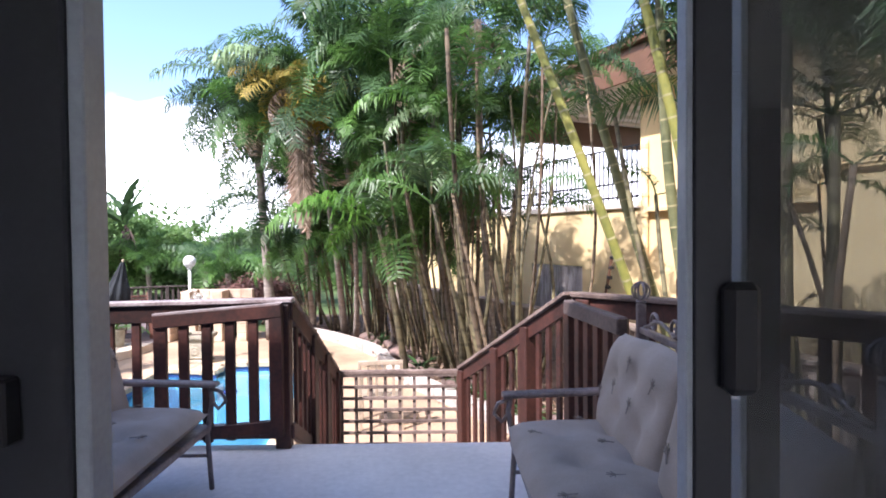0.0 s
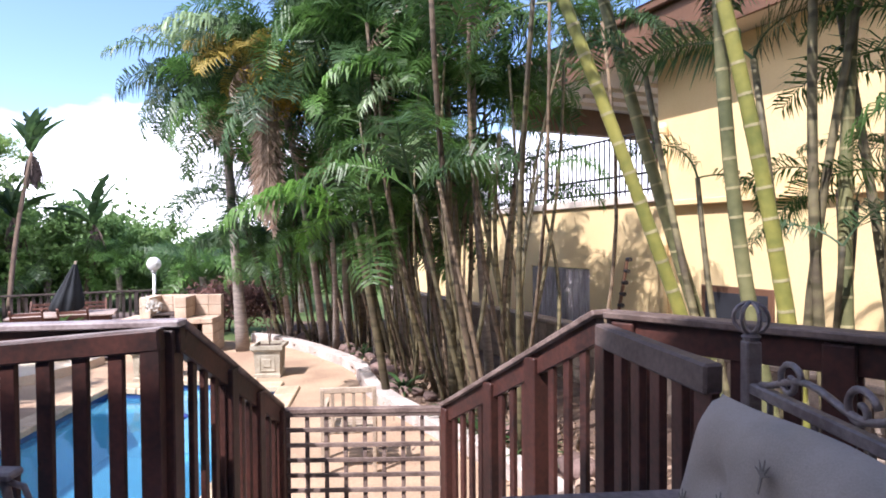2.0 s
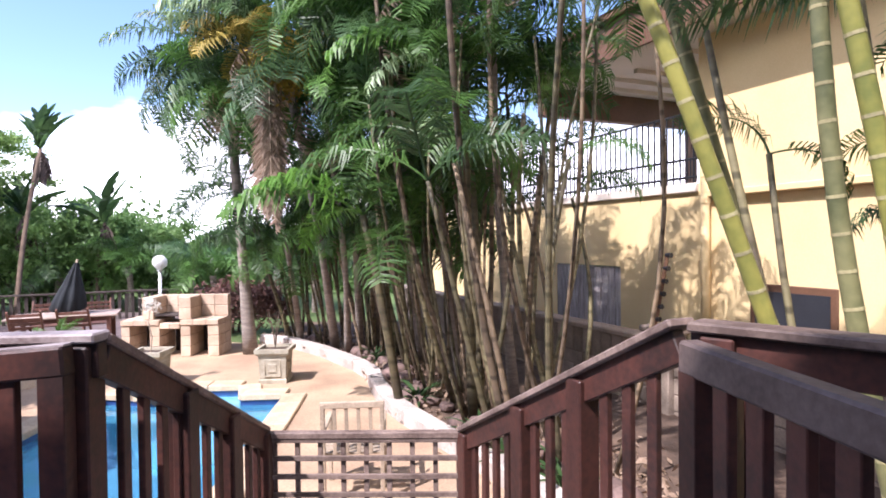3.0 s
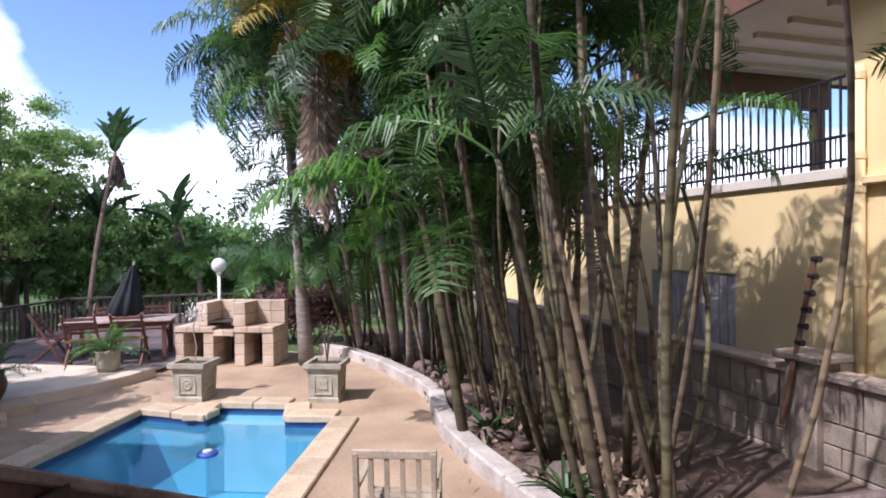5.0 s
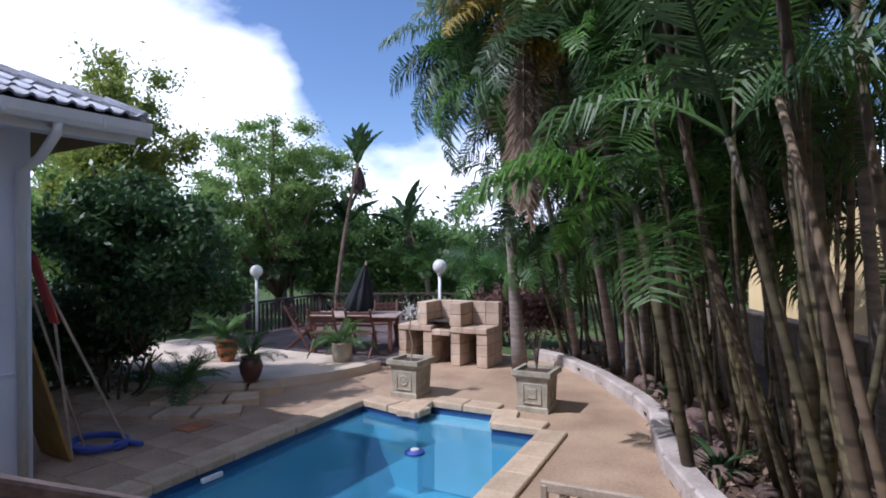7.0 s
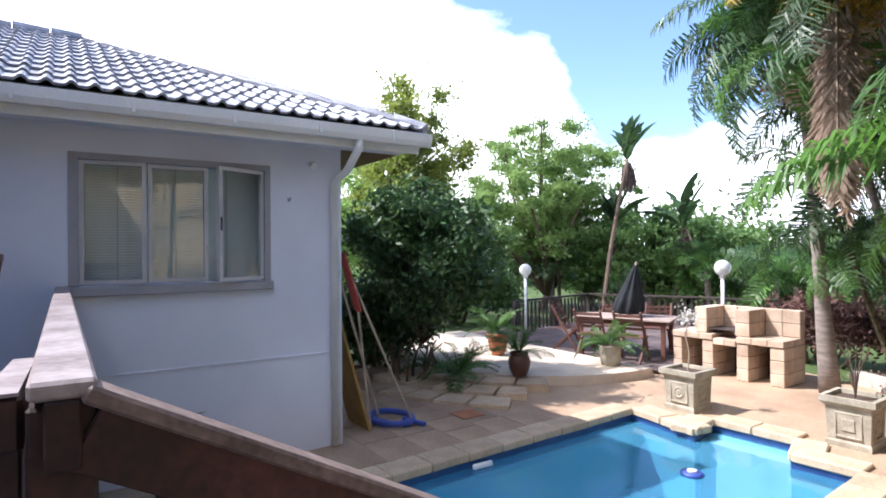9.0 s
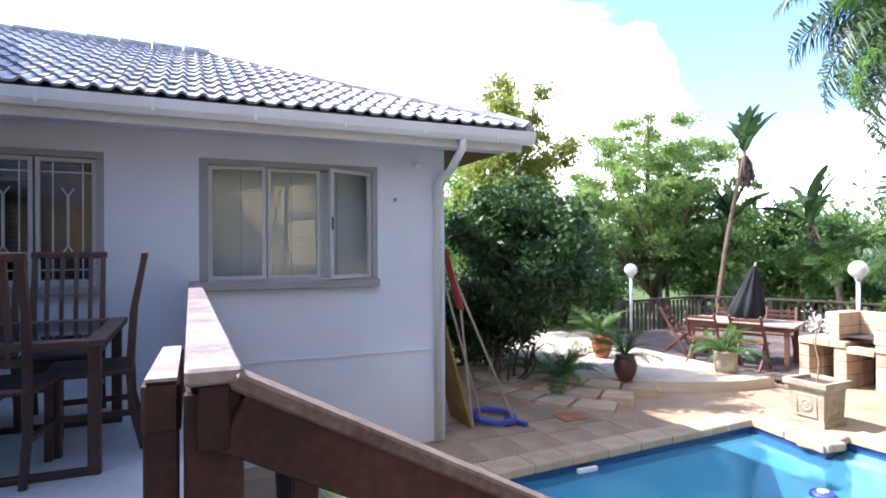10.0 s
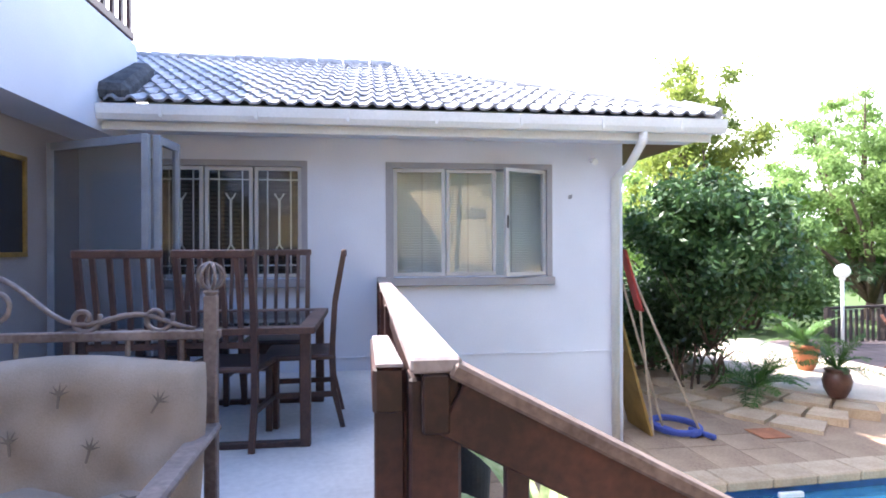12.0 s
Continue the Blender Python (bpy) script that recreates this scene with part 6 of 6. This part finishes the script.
lamp_post((-10.2, 12.75, GROUND + 0.0), 1.52, 0.14, "white garden lamp post with a round white globe by the fence")
lamp_post((-5.95, 13.75, GROUND), 1.63, 0.145, "white garden lamp post with a round white globe behind the fireplace")


def cycad(at, pot_prof, mat, pot_name, label, scale, seed, n=18):
    p = thing(pot_name, label + " pot on the patio", "pot", at)
    part("body", lathe(pot_prof, 24), mat, p, smooth=True)
    top = pot_prof[-1][1]
    part("soil", lathe([(pot_prof[-1][0] * 0.9, top - 0.04), (pot_prof[-1][0] * 0.9, top + 0.004)], 16), M_SOIL, p)
    c = thing("cycad", "small green cycad in the " + label + " pot", "plant", (at[0], at[1], at[2] + top))
    crown(c, (0, 0, 0), n, ("cycad",), scale, (-20, 45), seed)


POT = [(0.085, 0), (0.10, 0.02), (0.145, 0.11), (0.165, 0.21), (0.145, 0.29), (0.12, 0.315), (0.142, 0.335), (0.142, 0.35)]
cycad((-6.40, 9.27, GROUND + 0.14), POT, M_DARKPOT, "dark_pot", "dark glazed", 0.85, 701)
cycad((-7.93, 10.1, GROUND + 0.14), [(0.10, 0), (0.11, 0.02), (0.16, 0.14), (0.185, 0.30), (0.19, 0.34), (0.20, 0.345), (0.20, 0.385), (0.185, 0.385)], M_TERRA, "terracotta_pot", "orange terracotta", 1.0, 702)
cycad((-6.2, 11.0, GROUND + 0.14), [(0.14, 0), (0.16, 0.1), (0.17, 0.28), (0.19, 0.32)], M_STONE, "low_pot", "grey cement", 1.0, 703)

# terrace table with closed umbrella and folding chairs
TT = (-6.95, 12.3, GROUND + 0.07)
tt = thing("terrace_table", "long garden table with a bleached top on the terrace", "table", TT, 25)
for k in range(6):
    part("tabletop_board", box((-0.85, -0.45 + 0.152 * k, 0.66), (0.85, -0.31 + 0.152 * k, 0.69), 0.004), M_TABLETOP, tt)
for x in (-0.72, 0.72):
    for y in (-0.36, 0.36):
        part("leg", box((x - 0.035, y - 0.035, 0), (x + 0.035, y + 0.035, 0.66), 0.004), M_TEAK, tt)
part("apron", box((-0.77, -0.38, 0.58), (0.77, 0.38, 0.655)), M_TEAK, tt)


def folding_chair():
    c = thing("folding_chair", "red-brown slatted folding garden chair at the terrace table", "chair", group="chairs round the terrace table")
    for x in (-0.23, 0.23):
        part("long_leg", beam((x, -0.25, 0), (x, 0.24, 0.86), 0.03, 0.045, 0.003), M_TEAK, c)
        part("short_leg", beam((x * 0.9, 0.24, 0), (x * 0.9, -0.22, 0.42), 0.03, 0.04, 0.003), M_TEAK, c)
    for k in range(5):
        part("seat_slat", box((-0.22, -0.24 + 0.085 * k, 0.41), (0.22, -0.17 + 0.085 * k, 0.428), 0.003), M_TEAK, c)
    for k in range(4):
        z = 0.56 + 0.075 * k
        part("back_slat", beam((-0.22, 0.24 * (z - 0.43) / 0.43, z), (0.22, 0.24 * (z - 0.43) / 0.43, z), 0.018, 0.05, 0.003), M_TEAK, c)
    return c


fc = folding_chair()
base = pose(*TT, 0, 0, 25)
fc.matrix_basis = base @ pose(-0.45, -0.62, 0, 0, 0, 180)
for x, y, a in ((0.25, -0.64, 176), (-0.45, 0.75, 0), (0.4, 0.75, 5), (-1.12, 0, 95)):
    copy_thing(fc, base @ pose(x, y, 0, 0, 0, a))
um = thing("closed_umbrella", "closed dark slate garden umbrella over the table", "umbrella", TT)
part("pole", tube([(-0.12, 0, 0), (0.19, 0.075, 1.68)], 0.022, 8), M_POLE, um)
bm = bmesh.new()
rings = []
for z, r in ((0.74, 0.20), (0.80, 0.25), (0.98, 0.22), (1.2, 0.15), (1.45, 0.08), (1.62, 0.03)):
    cx, cy = -0.12 + 0.182 * z, 0.045 * z
    rings.append([bm.verts.new((cx + r * (1 + 0.2 * math.cos(8 * k * math.tau / 32)) * math.cos(k * math.tau / 32), cy + r * (1 + 0.2 * math.cos(8 * k * math.tau / 32)) * math.sin(k * math.tau / 32), z)) for k in range(32)])
for a, b in zip(rings, rings[1:]):
    for k in range(32):
        bm.faces.new((a[k], a[(k + 1) % 32], b[(k + 1) % 32], b[k]))
part("canopy", bm, M_UMB, um, smooth=True)

# poles, paddle and hose leaning by the house corner
GZ = GROUND + 0.014
for foot, tip, nm, lab in (((-5.62, 7.02, GZ), (-5.66, 6.13, 1.20), "pool_broom", "long pool broom leaning on the house corner"), ((-5.85, 6.72, GZ), (-5.72, 6.13, 1.02), "pool_net", "long net pole leaning on the house corner")):
    t = thing(nm, lab, "pole")
    part("pole", tube([foot, tip], 0.014, 8), M_POLE, t)
    part("head", beam(Vector(foot) - Vector((0.16, 0.05, -0.03)), Vector(foot) + Vector((0.16, 0.05, 0.03)), 0.05, 0.05, 0.01), M_BLUE, t)
pd = thing("paddle", "faded red paddle standing against the house corner", "paddle")
part("blade", beam((-5.66, 6.36, 0.50), (-5.63, 6.16, 1.14), 0.16, 0.025, 0.01, up=(0, 1, 0)), M_RED, pd)
part("shaft", tube([(-5.70, 6.52, GZ), (-5.66, 6.36, 0.51)], 0.014, 8), M_POLE, pd)
bd = thing("leaning_board", "ochre yellow board leaning against the end wall", "board")
part("board", beam((-5.95, 6.50, GZ), (-5.95, 6.16, 0.42), 0.55, 0.03, 0.004, up=(0, 1, 0)), M_OCHRE, bd)
hs = thing("pool_hose", "coil of blue pool hose on the paving", "hose", (-5.85, 6.85, GZ + 0.03))
pts = [(0.30 * math.cos(i * 0.35) * (1 + 0.03 * math.sin(i)), 0.24 * math.sin(i * 0.35), 0.012 * (i / 18)) for i in range(56)]
part("coil", tube(pts, 0.024, 7), M_BLUE, hs, smooth=True)

gp = thing("tall_planter", "dark grey tapered planter below the veranda railing", "planter", (-4.1, 4.32, GROUND))
part("body", lathe([(0.10, 0), (0.105, 0.02), (0.145, 0.72), (0.162, 0.73), (0.162, 0.78), (0.145, 0.78)], 24), M_GREYPOT, gp, smooth=False)
part("soil", lathe([(0.14, 0.70), (0.14, 0.75)], 16), M_SOIL, gp)


def blade_plant(name, at, n, length, wide, mat, label, seed, rise=50):
    t = thing(name, label, "plant", at)
    rnd = random.Random(seed)
    for i in range(n):
        verts, faces = [], []
        m = 8
        for k in range(m + 1):
            u = k / m
            w = wide * math.sin(math.pi * (0.12 + 0.88 * u)) ** 0.8 if k < m else 0.002
            x = length * u * math.cos(radians(rise) - 0.7 * u)
            z = length * u * math.sin(radians(rise) - 0.7 * u)
            verts += [(x, -w / 2, z + w * 0.2), (x, 0, z), (x, w / 2, z + w * 0.2)]
        for k in range(m):
            for q in (0, 1):
                a = 3 * k + q
                faces.append((a, a + 1, a + 4, a + 3))
        o = part("leaf", raw(verts, faces, mat, "leaf"), None, t)
        s = rnd.uniform(0.7, 1.1)
        o.matrix_basis = pose(0, 0, 0, 0, rnd.uniform(-25, 15), 137.5 * i) @ Matrix.Scale(s, 4)
    return t


blade_plant("aloe", (-4.1, 4.32, GROUND + 0.75), 14, 0.24, 0.05, M_LEAFDK, "small spiky aloe in the dark planter", 41, 65)
blade_plant("variegated_plant", (-3.18, 4.58, GROUND), 28, 0.95, 0.11, M_VARIEG, "broad-leaved variegated plant beside the stair", 42, 70)
for i, (x, y) in enumerate(((0.35, 7.55), (0.6, 7.0), (-0.35, 8.9), (0.95, 6.5), (-1.2, 11.4))):
    blade_plant("bed_plant", (x, y, GROUND + 0.04), 20, 0.42, 0.05, M_BUSH, "dark strappy plant in the palm bed", 60 + i, 60)
fern = thing("low_cycad", "dark low cycad spreading beside the stone steps", "plant", (-6.95, 8.55, GROUND + 0.05))
crown(fern, (0, 0, 0.1), 20, ("cycad",), 1.35, (-10, 40), 78)


def stone(at, r, seed):
    bm = bmesh.new()
    bmesh.ops.create_icosphere(bm, subdivisions=2, radius=r)
    for v in bm.verts:
        v.co *= 1 + 0.25 * noise.noise(v.co * 4 / r * 0.25 + Vector((seed, 0, 0)))
        v.co.z *= 0.7
    o = part("garden_stone", bm, M_ROCK, smooth=True)
    o.location = at
    return tagged(o, "reddish rounded stone in the palm bed", "stone", "stones in the palm bed")


infl = part("palm_flower", leaf_cloud([(-2.2, 9.4, 3.45, 0.26), (-2.1, 9.35, 3.25, 0.22), (-2.0, 9.4, 3.6, 0.24), (-1.9, 9.4, 3.3, 0.2)], 4200, 0.03, M_FLORET, "palm_flower", 95, 1.0))
tagged(infl, "orange-brown palm flower strands below the crowns", "flower", kind="stuff")
rnd = random.Random(91)
for i in range(34):
    k = rnd.uniform(0, len(KERB) - 1.01)
    a, b = Vector((*KERB[int(k)], 0)), Vector((*KERB[int(k) + 1], 0))
    p = a.lerp(b, k % 1) + Vector((rnd.uniform(0.2, 0.5), rnd.uniform(0.0, 0.3), GROUND + 0.1))
    stone(p, rnd.uniform(0.08, 0.17), i)
litter = part("leaf_litter", leaf_cloud([(KERB[i][0] + 0.6, KERB[i][1] + 0.4, GROUND + 0.08, 0.7) for i in range(len(KERB))], 2600, 0.05, M_DEAD, "leaf_litter", 92, 0.04))
tagged(litter, "dry brown leaves scattered over the palm bed", "leaf litter", kind="stuff")

# small fixtures on the house
cam_box = thing("wall_sensor", "small white security sensor below the eave", "sensor", (WX, 5.78, 2.02))
part("bracket", box((0.0, -0.02, -0.02), (0.06, 0.02, 0.02), 0.004), M_WHITE, cam_box)
part("head", tube([(0.05, 0, 0.0), (0.14, -0.02, -0.03)], 0.03, 10), M_WHITE, cam_box)
hook = thing("wall_hook", "small grey hook on the house wall", "hook", (WX, 5.55, 1.66))
part("plate", box((0.0, -0.012, -0.02), (0.006, 0.012, 0.02)), M_TRIM, hook)
part("arm", tube([(0.004, 0, 0), (0.05, 0, -0.01), (0.06, 0, 0.02)], 0.006, 6), M_TRIM, hook)
# dark panel added inside the golden strip; only its gilt edge is known
w3 = thing("window_3", "dark panel with a thin gilded frame on the facade", "window", kind="structure")
bm = bmesh.new()
for lo, hi in (((-4.66, 1.10), (-3.70, 1.135)), ((-4.66, 1.815), (-3.70, 1.85)), ((-4.66, 1.135), (-4.625, 1.815)), ((-3.735, 1.135), (-3.70, 1.815))):
    add_box(bm, (lo[0], FY, lo[1]), (hi[0], FY + 0.03, hi[1]), 0.003)
part("window_frame", bm, material("dull gilt", (0.42, 0.27, 0.09), 0.4, None, 5, 50, 0.1, metal=0.5), w3)
part("pane", box((-4.625, FY + 0.004, 1.135), (-3.735, FY + 0.012, 1.815)), M_ALU, w3)
skim = thing("pool_skimmer", "pale plastic skimmer lid at the pool edge", "skimmer", (-4.38, 7.05, GROUND))
part("lid", box((-0.01, -0.11, -0.10), (0.03, 0.11, -0.055), 0.006), M_WHITE, skim)
drain = thing("drain_cover", "rusty drain cover set in the paving", "drain", (-5.6, 7.75, GROUND + 0.014))
part("cover", box((-0.16, -0.16, 0), (0.16, 0.16, 0.008), 0.003), M_TERRA, drain)
